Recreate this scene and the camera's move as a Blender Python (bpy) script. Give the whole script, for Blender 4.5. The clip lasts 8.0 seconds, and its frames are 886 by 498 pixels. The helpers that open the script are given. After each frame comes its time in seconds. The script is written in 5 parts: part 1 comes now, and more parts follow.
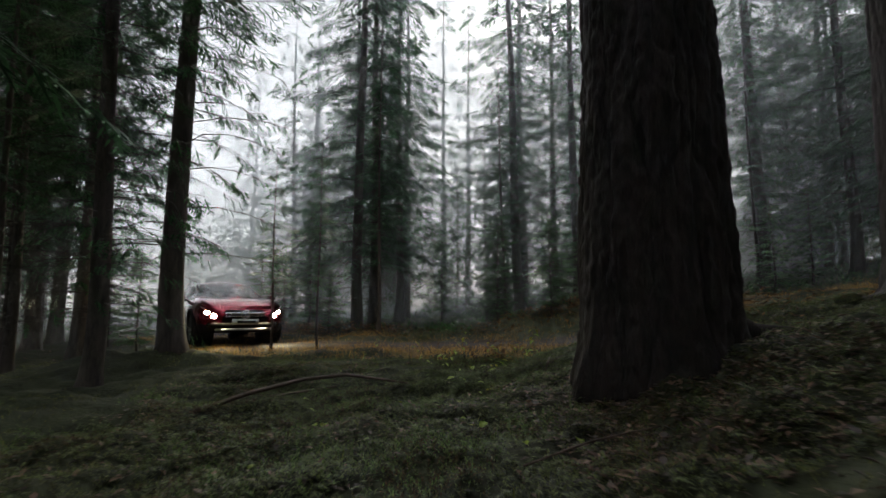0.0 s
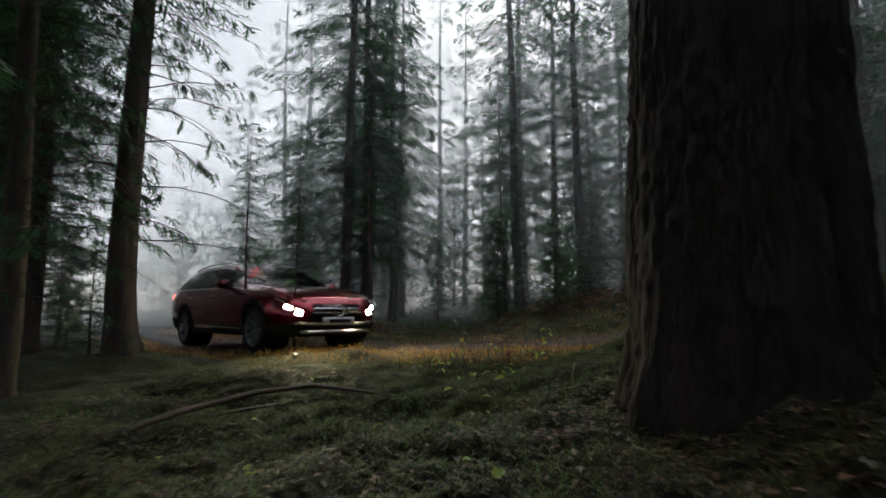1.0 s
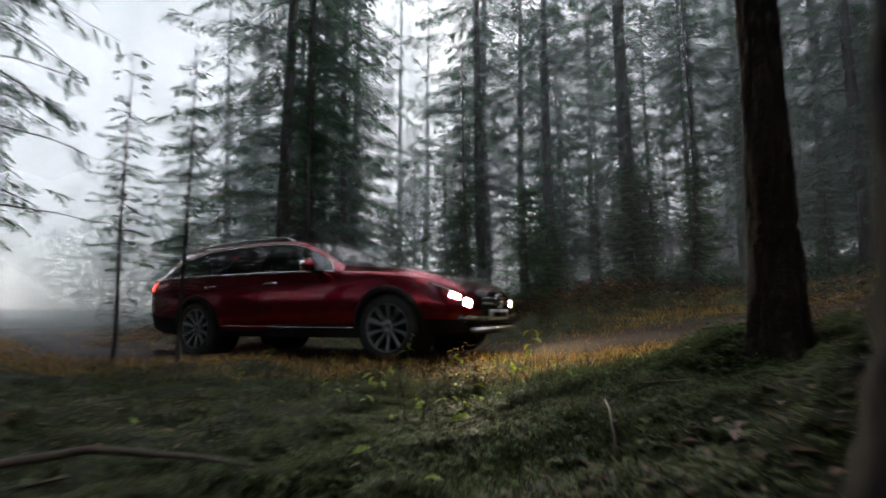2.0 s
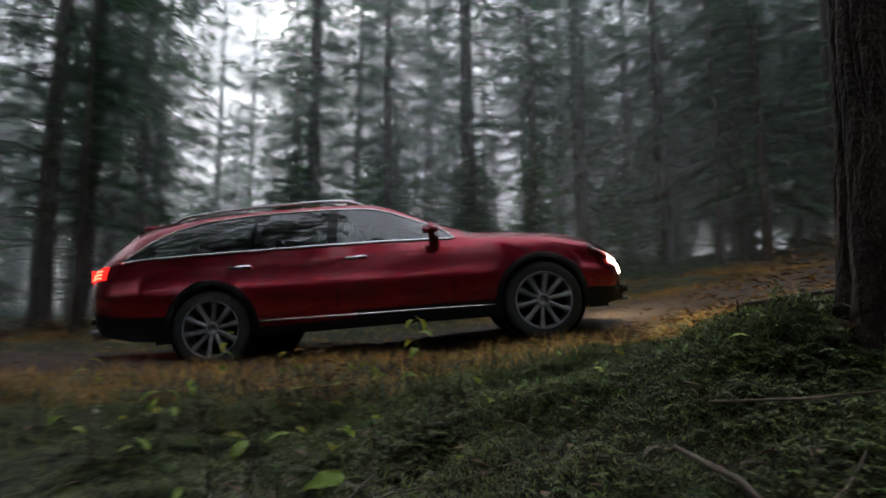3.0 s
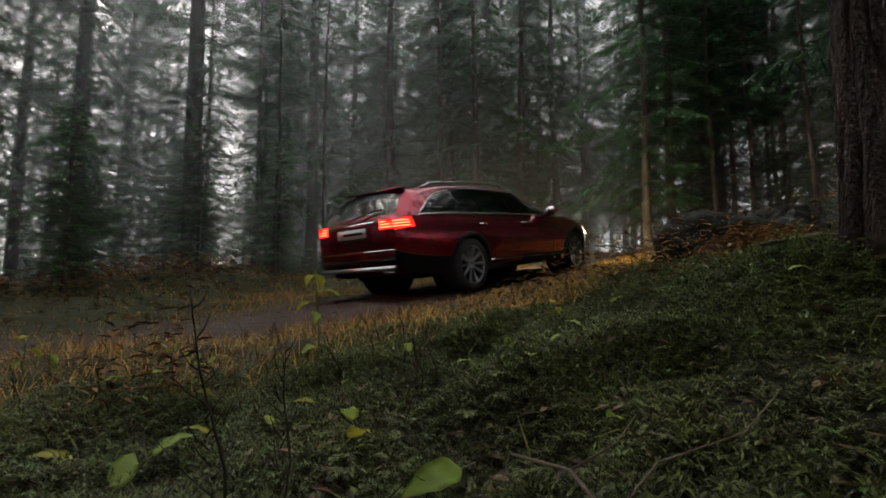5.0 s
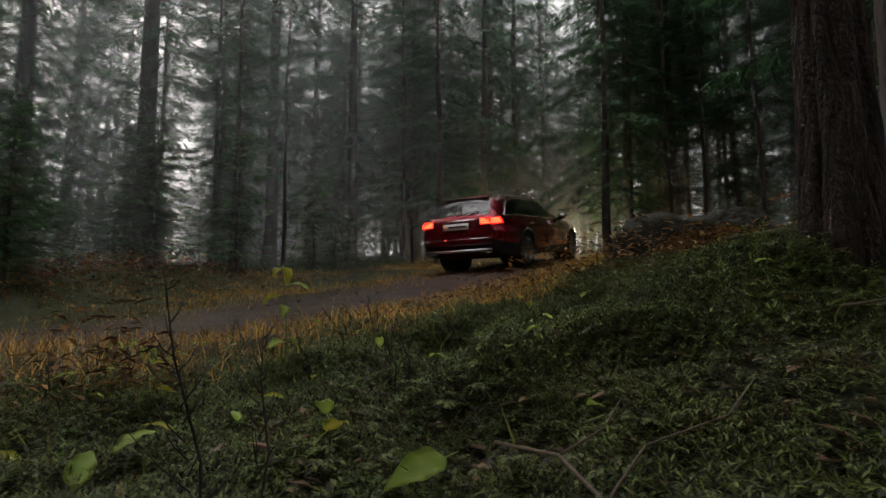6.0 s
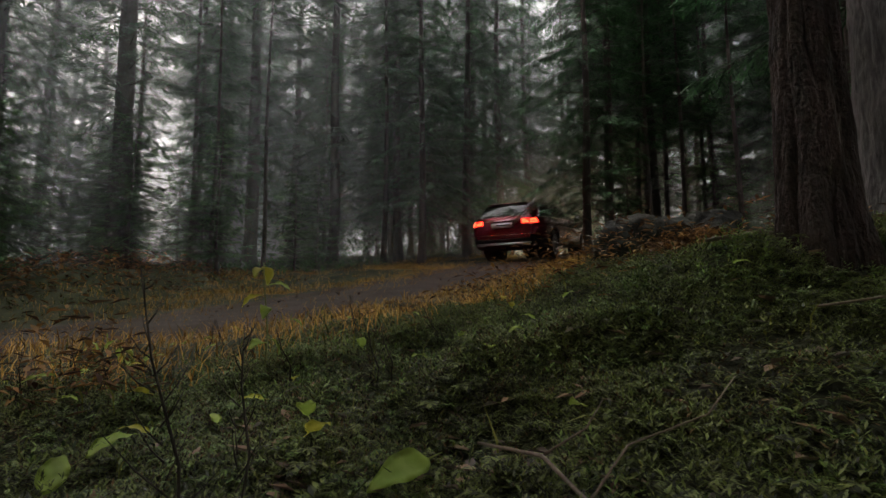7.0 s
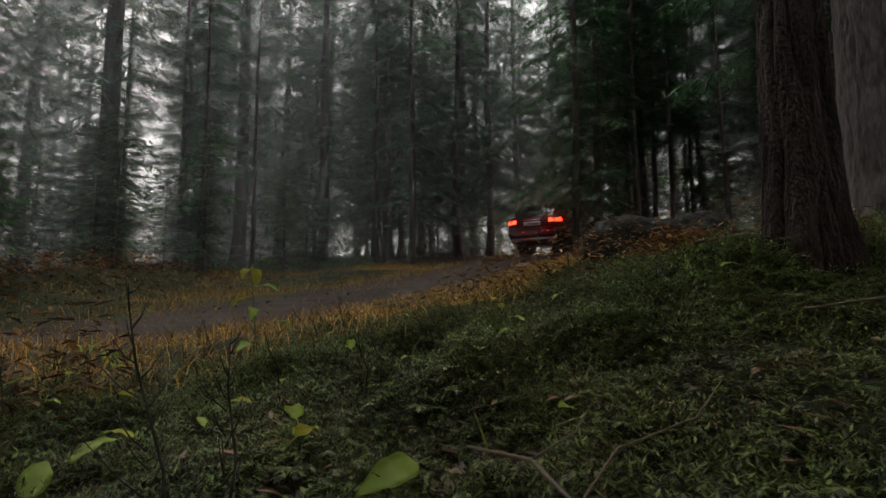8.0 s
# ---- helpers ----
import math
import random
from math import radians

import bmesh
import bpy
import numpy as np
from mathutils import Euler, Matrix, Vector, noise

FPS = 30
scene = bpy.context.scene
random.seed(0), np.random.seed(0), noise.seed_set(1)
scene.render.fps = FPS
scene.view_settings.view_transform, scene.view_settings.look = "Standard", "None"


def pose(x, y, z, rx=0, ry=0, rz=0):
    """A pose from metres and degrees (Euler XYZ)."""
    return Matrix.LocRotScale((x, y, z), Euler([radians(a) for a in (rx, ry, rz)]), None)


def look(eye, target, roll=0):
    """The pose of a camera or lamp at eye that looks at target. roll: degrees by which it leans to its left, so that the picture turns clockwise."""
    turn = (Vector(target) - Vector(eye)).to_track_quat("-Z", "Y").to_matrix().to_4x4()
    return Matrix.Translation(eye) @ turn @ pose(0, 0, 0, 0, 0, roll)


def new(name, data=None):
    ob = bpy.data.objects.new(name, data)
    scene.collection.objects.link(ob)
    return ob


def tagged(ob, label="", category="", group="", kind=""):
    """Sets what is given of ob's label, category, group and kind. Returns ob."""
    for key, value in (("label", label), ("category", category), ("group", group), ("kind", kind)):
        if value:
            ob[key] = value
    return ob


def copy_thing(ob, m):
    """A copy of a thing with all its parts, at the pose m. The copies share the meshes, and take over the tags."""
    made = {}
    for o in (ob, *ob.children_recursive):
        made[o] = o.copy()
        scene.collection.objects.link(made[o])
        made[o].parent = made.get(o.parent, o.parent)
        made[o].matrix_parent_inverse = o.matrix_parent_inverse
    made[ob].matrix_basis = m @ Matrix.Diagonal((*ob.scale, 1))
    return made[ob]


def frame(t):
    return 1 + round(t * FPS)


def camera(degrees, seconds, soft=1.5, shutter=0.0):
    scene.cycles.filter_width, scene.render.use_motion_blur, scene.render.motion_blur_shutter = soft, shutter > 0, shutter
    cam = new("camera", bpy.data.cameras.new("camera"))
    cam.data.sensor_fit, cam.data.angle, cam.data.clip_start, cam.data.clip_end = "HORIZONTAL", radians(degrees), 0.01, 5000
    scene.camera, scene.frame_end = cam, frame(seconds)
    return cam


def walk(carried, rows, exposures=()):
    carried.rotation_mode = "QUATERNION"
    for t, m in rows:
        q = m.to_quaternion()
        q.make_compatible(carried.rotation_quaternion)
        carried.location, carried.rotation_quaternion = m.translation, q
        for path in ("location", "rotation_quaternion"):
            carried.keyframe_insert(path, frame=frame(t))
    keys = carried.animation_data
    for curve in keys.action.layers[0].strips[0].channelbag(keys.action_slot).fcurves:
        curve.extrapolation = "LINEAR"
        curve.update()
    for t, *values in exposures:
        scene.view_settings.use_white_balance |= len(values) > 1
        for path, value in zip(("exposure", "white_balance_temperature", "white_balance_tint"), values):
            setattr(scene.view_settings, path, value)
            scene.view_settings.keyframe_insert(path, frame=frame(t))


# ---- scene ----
cam = camera(80.0, 8.0, soft=1.5, shutter=0.5)
PATH = [
    (0.0, pose(0.000, 0.000, 0.884, 96.6, 0, -1.95)),
    (0.5, pose(0.020, 0.550, 0.850, 96.6, 0, -2.11)),
    (1.0, pose(0.050, 1.090, 0.832, 96.6, 0, -2.32)),
    (1.2, pose(0.075, 1.350, 0.826, 96.55, 0, -2.60)),
    (2.3, pose(0.400, 3.560, 0.768, 96.4, 0, -9.30)),
    (2.5, pose(0.410, 3.811, 0.748, 96.4, 0, -12.09)),
    (3.0, pose(0.390, 4.281, 0.690, 96.5, 0, -25.17)),
    (3.5, pose(0.320, 4.636, 0.641, 96.45, 0, -37.35)),
    (4.0, pose(0.180, 4.909, 0.605, 96.45, 0, -46.69)),
    (4.5, pose(0.050, 5.098, 0.565, 96.45, 0, -53.10)),
    (5.0, pose(-0.005, 5.200, 0.518, 96.5, 0, -57.08)),
    (6.5, pose(-0.006, 5.247, 0.494, 96.55, 0, -62.40)),
    (7.0, pose(-0.004, 5.249, 0.495, 96.58, 0, -63.24)),
    (7.5, pose(-0.003, 5.250, 0.498, 96.6, 0, -63.85)),
    (8.0, pose(-0.001, 5.250, 0.500, 96.6, 0, -64.34)),
]
walk(cam, PATH, exposures=[(0.0, 1.65, 6600, 10), (1.0, 1.5, 6500, 10), (2.5, 1.8, 6350, 11), (4.0, 2.0, 6700, 12), (5.0, 2.0, 7200, 12), (8.0, 2.0, 7400, 12)])

# ---------------- sky and sun: misty overcast ----------------
world = bpy.data.worlds.new("overcast_sky")
world.use_nodes = True
scene.world = world
wn, wl = world.node_tree.nodes, world.node_tree.links
wn.clear()
sky = wn.new("ShaderNodeTexSky")
sky.sky_type = "NISHITA"
sky.sun_disc = False
sky.sun_elevation = radians(38)
sky.sun_rotation = radians(10)
sky.air_density = 1.0
sky.dust_density = 1.0
hsv = wn.new("ShaderNodeHueSaturation")
hsv.inputs["Saturation"].default_value = 0.25
bg = wn.new("ShaderNodeBackground")
bg.inputs["Strength"].default_value = 0.15
out = wn.new("ShaderNodeOutputWorld")
wl.new(sky.outputs[0], hsv.inputs["Color"])
wl.new(hsv.outputs[0], bg.inputs["Color"])
wl.new(bg.outputs[0], out.inputs["Surface"])
sun_data = bpy.data.lights.new("sun", "SUN")
sun_data.energy, sun_data.angle, sun_data.color = 0.6, radians(25), (1.0, 0.97, 0.93)
sun = new("sun", sun_data)
sun.matrix_world = look((4, 40, 35), (0, 5, 0))


# ---------------- materials ----------------
def nodes_of(name):
    m = bpy.data.materials.new(name)
    m.use_nodes = True
    return m, m.node_tree.nodes, m.node_tree.links, m.node_tree.nodes["Principled BSDF"]


def surface(name, dark, light, rough=0.8, metal=0.0, scale=8.0, fine=60.0, bump=0.3, stretch=(1, 1, 1), coat=0.0, rnd="", spec=0.5, detail=6.0, dist=0.02):
    """Two-scale noise colour between dark and light, with fine relief; rnd: 'island' or 'object' adds variation from piece to piece."""
    m, n, l, p = nodes_of(name)
    tc = n.new("ShaderNodeTexCoord")
    mp = n.new("ShaderNodeMapping")
    mp.inputs["Scale"].default_value = stretch
    l.new(tc.outputs["Object"], mp.inputs[0])
    a, b = n.new("ShaderNodeTexNoise"), n.new("ShaderNodeTexNoise")
    a.inputs["Scale"].default_value, b.inputs["Scale"].default_value = scale, fine
    a.inputs["Detail"].default_value = b.inputs["Detail"].default_value = detail
    l.new(mp.outputs[0], a.inputs["Vector"]), l.new(mp.outputs[0], b.inputs["Vector"])
    mix = n.new("ShaderNodeMath")
    mix.operation = "MULTIPLY_ADD"
    mix.inputs[1].default_value, mix.inputs[2].default_value = 0.45, -0.02
    l.new(b.outputs["Fac"], mix.inputs[0])
    add = n.new("ShaderNodeMath")
    add.operation = "MULTIPLY_ADD"
    add.inputs[1].default_value = 0.6
    l.new(a.outputs["Fac"], add.inputs[0]), l.new(mix.outputs[0], add.inputs[2])
    fac = add.outputs[0]
    if rnd:
        src = n.new("ShaderNodeNewGeometry") if rnd == "island" else n.new("ShaderNodeObjectInfo")
        r = src.outputs["Random Per Island"] if rnd == "island" else src.outputs["Random"]
        ra = n.new("ShaderNodeMath")
        ra.operation = "MULTIPLY_ADD"
        ra.inputs[1].default_value = 0.8
        sub = n.new("ShaderNodeMath")
        sub.operation = "SUBTRACT"
        sub.inputs[1].default_value = 0.4
        l.new(r, ra.inputs[0]), l.new(fac, ra.inputs[2]), l.new(ra.outputs[0], sub.inputs[0])
        fac = sub.outputs[0]
    ramp = n.new("ShaderNodeValToRGB")
    ramp.color_ramp.elements[0].position, ramp.color_ramp.elements[1].position = 0.28, 0.72
    ramp.color_ramp.elements[0].color, ramp.color_ramp.elements[1].color = (*dark, 1), (*light, 1)
    l.new(fac, ramp.inputs[0]), l.new(ramp.outputs[0], p.inputs["Base Color"])
    p.inputs["Roughness"].default_value, p.inputs["Metallic"].default_value = rough, metal
    p.inputs["Coat Weight"].default_value = coat
    p.inputs["Coat Roughness"].default_value = 0.04
    p.inputs["Specular IOR Level"].default_value = spec
    if bump:
        bp = n.new("ShaderNodeBump")
        bp.inputs["Strength"].default_value, bp.inputs["Distance"].default_value = bump, dist
        l.new(add.outputs[0], bp.inputs["Height"]), l.new(bp.outputs[0], p.inputs["Normal"])
    return m


def leafy(name, dark, light, through_light=0.3, rough=0.55, spec=0.4):
    """Foliage: colour varies from leaf to leaf, some light passes through."""
    m = surface(name, dark, light, rough, scale=3.0, fine=40.0, bump=0.0, rnd="island", spec=spec, detail=2.0)
    n, l, p = m.node_tree.nodes, m.node_tree.links, m.node_tree.nodes["Principled BSDF"]
    tr, mx = n.new("ShaderNodeBsdfTranslucent"), n.new("ShaderNodeMixShader")
    mx.inputs[0].default_value = through_light
    l.new(p.inputs["Base Color"].links[0].from_socket, tr.inputs["Color"])
    l.new(p.outputs[0], mx.inputs[1]), l.new(tr.outputs[0], mx.inputs[2])
    l.new(mx.outputs[0], n["Material Output"].inputs["Surface"])
    return m


def glowing(name, color, strength, base=(0.3, 0.02, 0.02)):
    m, n, l, p = nodes_of(name)
    p.inputs["Base Color"].default_value = (*base, 1)
    p.inputs["Roughness"].default_value = 0.15
    p.inputs["Emission Color"].default_value = (*color, 1)
    p.inputs["Emission Strength"].default_value = strength
    return m


def tinted_glass(name, tint, gloss_rough=0.02, ior=1.8):
    m, n, l, p = nodes_of(name)
    n.remove(p)
    t, g, f, mx = n.new("ShaderNodeBsdfTransparent"), n.new("ShaderNodeBsdfGlossy"), n.new("ShaderNodeFresnel"), n.new("ShaderNodeMixShader")
    t.inputs["Color"].default_value = (*tint, 1)
    g.inputs["Roughness"].default_value = gloss_rough
    f.inputs["IOR"].default_value = ior
    l.new(f.outputs[0], mx.inputs[0]), l.new(t.outputs[0], mx.inputs[1]), l.new(g.outputs[0], mx.inputs[2])
    l.new(mx.outputs[0], n["Material Output"].inputs["Surface"])
    return m


def mist_material(name, density):
    """Thin lit mist: mostly clear, uneven, scattering daylight both ways."""
    m, n, l, p = nodes_of(name)
    n.remove(p)
    t, d, tr = n.new("ShaderNodeBsdfTransparent"), n.new("ShaderNodeBsdfDiffuse"), n.new("ShaderNodeBsdfTranslucent")
    d.inputs["Color"].default_value = tr.inputs["Color"].default_value = (0.90, 0.94, 0.97, 1)
    half, mx = n.new("ShaderNodeMixShader"), n.new("ShaderNodeMixShader")
    half.inputs[0].default_value = 0.5
    tc, no, mr = n.new("ShaderNodeTexCoord"), n.new("ShaderNodeTexNoise"), n.new("ShaderNodeMapRange")
    no.inputs["Scale"].default_value, no.inputs["Detail"].default_value = 0.12, 3.0
    mr.inputs[1].default_value, mr.inputs[2].default_value = 0.3, 0.7
    mr.inputs[3].default_value, mr.inputs[4].default_value = density * 0.55, density * 1.4
    l.new(tc.outputs["Object"], no.inputs["Vector"]), l.new(no.outputs["Fac"], mr.inputs[0])
    l.new(d.outputs[0], half.inputs[1]), l.new(tr.outputs[0], half.inputs[2])
    l.new(mr.outputs[0], mx.inputs[0]), l.new(t.outputs[0], mx.inputs[1]), l.new(half.outputs[0], mx.inputs[2])
    l.new(mx.outputs[0], n["Material Output"].inputs["Surface"])
    return m


M_SOIL = surface("forest_floor", (0.010, 0.012, 0.005), (0.055, 0.060, 0.020), 0.9, scale=2.2, fine=30, bump=0.9, dist=0.04)
M_MUD = surface("wet_track_mud", (0.016, 0.010, 0.006), (0.064, 0.039, 0.025), 0.78, scale=1.5, fine=22, bump=0.7, dist=0.03)
M_BARK = surface("spruce_bark", (0.022, 0.016, 0.013), (0.11, 0.085, 0.07), 0.85, scale=5, fine=26, bump=0.8, stretch=(1, 1, 0.25), dist=0.03)
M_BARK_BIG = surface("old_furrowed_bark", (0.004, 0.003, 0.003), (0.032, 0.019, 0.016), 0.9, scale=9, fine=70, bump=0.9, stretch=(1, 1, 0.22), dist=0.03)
M_BARK_MOSS = surface("scaly_mossy_bark", (0.004, 0.004, 0.002), (0.050, 0.024, 0.018), 0.95, scale=18, fine=110, bump=1.0, stretch=(1, 1, 0.5), dist=0.03)
M_BARK_GREY = surface("grey_cracked_bark", (0.012, 0.010, 0.010), (0.11, 0.09, 0.085), 0.9, scale=9, fine=60, bump=1.0, stretch=(1, 1, 0.2), dist=0.03)
M_TWIG = surface("dead_twig", (0.018, 0.013, 0.010), (0.07, 0.055, 0.045), 0.9, scale=8, fine=50, bump=0.3)
M_NEEDLE = leafy("spruce_needles", (0.012, 0.042, 0.014), (0.060, 0.150, 0.055), 0.35, 0.5)
M_NEEDLE_YOUNG = leafy("young_spruce_needles", (0.016, 0.055, 0.012), (0.085, 0.20, 0.05), 0.35, 0.5)
M_MOSS = leafy("moss_sprigs", (0.012, 0.016, 0.005), (0.155, 0.19, 0.045), 0.25, 0.5, 0.5)
M_STRAW = leafy("straw_grass", (0.22, 0.105, 0.020), (0.72, 0.40, 0.095), 0.3, 0.6)
M_GRASS = leafy("green_grass", (0.035, 0.05, 0.010), (0.21, 0.215, 0.05), 0.3, 0.55)
M_HERB = leafy("broad_herb_leaves", (0.02, 0.045, 0.010), (0.17, 0.26, 0.06), 0.35, 0.45)
M_BROWN = leafy("brown_moss", (0.020, 0.012, 0.006), (0.15, 0.085, 0.035), 0.2, 0.7)
M_BRACKEN = leafy("brown_bracken", (0.06, 0.026, 0.012), (0.30, 0.15, 0.05), 0.3, 0.7)
M_LITTER = leafy("brown_leaf_litter", (0.04, 0.02, 0.012), (0.20, 0.10, 0.055), 0.1, 0.45, 0.6)
M_LEAF = leafy("pale_green_leaf", (0.36, 0.48, 0.10), (0.62, 0.70, 0.22), 0.45, 0.4, 0.6)
M_LEAF_YELLOW = leafy("yellow_leaf", (0.45, 0.43, 0.06), (0.70, 0.62, 0.14), 0.4, 0.45)
M_STEM = surface("green_stem", (0.09, 0.11, 0.03), (0.20, 0.20, 0.07), 0.6, scale=10, bump=0)
M_ROCK = surface("mossy_rock", (0.007, 0.008, 0.005), (0.045, 0.045, 0.036), 0.85, scale=3.5, fine=30, bump=0.9, dist=0.04)
M_WOOD = surface("wet_dead_wood", (0.03, 0.02, 0.014), (0.15, 0.10, 0.07), 0.6, scale=9, fine=60, bump=0.5, stretch=(1, 1, 1))
M_PAINT = surface("red_metallic_paint", (0.25, 0.003, 0.016), (0.31, 0.004, 0.022), 0.17, 0.85, scale=2, fine=400, bump=0.0, coat=1.0)
M_BLACK = surface("black_plastic", (0.006, 0.006, 0.007), (0.014, 0.014, 0.015), 0.6, scale=6, fine=120, bump=0.1, spec=0.25)
M_GLOSSBLACK = surface("gloss_black", (0.006, 0.006, 0.007), (0.010, 0.010, 0.011), 0.12, scale=6, fine=90, bump=0.0)
M_CHROME = surface("chrome", (0.75, 0.75, 0.77), (0.85, 0.85, 0.86), 0.10, 1.0, scale=5, fine=90, bump=0.0)
M_SILVER = surface("silver_plastic", (0.42, 0.42, 0.44), (0.55, 0.55, 0.57), 0.28, 0.9, scale=5, fine=90, bump=0.0)
M_RUBBER = surface("tyre_rubber", (0.012, 0.012, 0.012), (0.030, 0.028, 0.026), 0.8, scale=14, fine=90, bump=0.4)
M_ALLOY = surface("alloy_rim", (0.16, 0.16, 0.17), (0.26, 0.26, 0.27), 0.35, 0.8, scale=8, fine=60, bump=0.05)
M_GLASS = tinted_glass("tinted_car_glass", (0.10, 0.11, 0.11), ior=2.2)
M_WINDSHIELD = tinted_glass("clear_car_glass", (0.45, 0.5, 0.5), ior=2.0)
M_LENS = tinted_glass("clear_lens", (0.85, 0.87, 0.9))
M_SEAT = surface("dark_upholstery", (0.02, 0.018, 0.017), (0.06, 0.05, 0.045), 0.7, scale=9, fine=90, bump=0.1)
M_PLATE = surface("white_plate", (0.55, 0.55, 0.54), (0.72, 0.72, 0.70), 0.4, scale=9, fine=90, bump=0.0)
M_HEAD = glowing("headlamp_glow", (1.0, 0.86, 0.52), 360.0, (0.8, 0.8, 0.8))
M_TAIL = glowing("tail_lamp_glow", (1.0, 0.035, 0.015), 5.0)
M_TAILDIM = glowing("tail_lamp_lens", (1.0, 0.02, 0.015), 0.35, (0.35, 0.012, 0.012))


# ---------------- mesh helpers ----------------
def part(name, bm, material, parent=None, label=""):
    """Links a bmesh as one mesh object, under a thing or a part."""
    me = bpy.data.meshes.new(name)
    bm.to_mesh(me)
    bm.free()
    return mesh_part(name, me, material, parent, label)


def mesh_part(name, me, material, parent=None, label="", smooth=True):
    if material and not me.materials:
        me.materials.append(material)
    if smooth:
        me.polygons.foreach_set("use_smooth", [True] * len(me.polygons))
    ob = new(name, me)
    if parent:
        ob.parent = parent
    return tagged(ob, label)


def raw(name, verts, faces):
    me = bpy.data.meshes.new(name)
    me.from_pydata([tuple(v) for v in verts], [], [tuple(int(i) for i in f) for f in faces])
    me.update()
    return me


def fast_mesh(name, v, f):
    """A mesh from arrays: v (n, 3), f (m, 3) or (m, 4)."""
    me = bpy.data.meshes.new(name)
    v, f = np.asarray(v, np.float32), np.asarray(f, np.int32)
    k = f.shape[1]
    me.vertices.add(len(v)), me.loops.add(f.size), me.polygons.add(len(f))
    me.vertices.foreach_set("co", v.ravel())
    me.loops.foreach_set("vertex_index", f.ravel())
    me.polygons.foreach_set("loop_start", np.arange(0, f.size, k, dtype=np.int32))
    me.polygons.foreach_set("loop_total", np.full(len(f), k, np.int32))
    me.update(calc_edges=True)
    return me


def tube(points, radii, sides=6):
    """Vertices and faces of a tube along points."""
    P = [Vector(p) for p in points]
    v, f = [], []
    for i, p in enumerate(P):
        d = (P[min(i + 1, len(P) - 1)] - P[max(i - 1, 0)]).normalized()
        a = d.cross(Vector((0, 0, 1)))
        a = a.normalized() if a.length > 0.05 else d.cross(Vector((1, 0, 0))).normalized()
        b = d.cross(a)
        for s in range(sides):
            w = 2 * math.pi * s / sides
            v.append(p + (a * math.cos(w) + b * math.sin(w)) * radii[i])
    for i in range(len(P) - 1):
        for s in range(sides):
            q = (s + 1) % sides
            f.append((i * sides + s, i * sides + q, (i + 1) * sides + q, (i + 1) * sides + s))
    v += [P[0], P[-1]]
    n = len(v)
    for s in range(sides):
        q = (s + 1) % sides
        f.append((n - 2, q, s)), f.append((n - 1, (len(P) - 1) * sides + s, (len(P) - 1) * sides + q))
    return v, f


def tubes_mesh(name, items, sides=5):
    V, F = [], []
    for pts, rad in items:
        v, f = tube(pts, rad, sides)
        F += [tuple(i + len(V) for i in q) for q in f]
        V += v
    return raw(name, V, F)


def lattice(x, y, seed):
    h = np.sin(x * 127.1 + y * 311.7 + seed * 74.7) * 43758.5453
    return h - np.floor(h)


def vnoise(x, y, seed=0):
    """Smooth value noise of arrays, 0 to 1."""
    x, y = np.asarray(x, float), np.asarray(y, float)
    xi, yi = np.floor(x), np.floor(y)
    u, w = x - xi, y - yi
    u, w = u * u * (3 - 2 * u), w * w * (3 - 2 * w)
    a, b = lattice(xi, yi, seed), lattice(xi + 1, yi, seed)
    c, d = lattice(xi, yi + 1, seed), lattice(xi + 1, yi + 1, seed)
    return (a * (1 - u) + b * u) * (1 - w) + (c * (1 - u) + d * u) * w


def smooth01(t):
    t = np.clip(t, 0, 1)
    return t * t * (3 - 2 * t)


# ---------------- the lie of the land ----------------
def track_y(x):
    return np.interp(x, [-40, -9, -5, -4.3, -3.7, -2.8, -1.5, 0.5, 2.3, 3.5, 6, 9, 13, 17, 22, 40],
                     [60, 18.7, 12.95, 12.15, 11.5, 10.75, 10.25, 9.95, 9.6, 9.45, 9.3, 9.3, 9.55, 9.55, 9.3, 7.5])


def track_z(x):
    return np.interp(x, [-60, -9, -5, -2.4, 0.5, 2.3, 3.5, 4.8, 6, 7.5, 10, 13, 18.7, 40, 120],
                     [0.0, 0.05, 0.11, 0.20, 0.23, 0.29, 0.42, 0.58, 0.75, 0.97, 1.33, 1.75, 2.5, 4.2, 7.0])


def bank_z(x):
    return np.interp(x, [-60, -6, -3, -1, 0, 0.6, 1, 1.8, 2.6, 4, 6, 10, 20, 60],
                     [-0.3, 0.0, 0.05, 0.10, 0.12, 0.16, 0.27, 0.64, 0.80, 1.02, 1.25, 1.7, 2.8, 6.0])


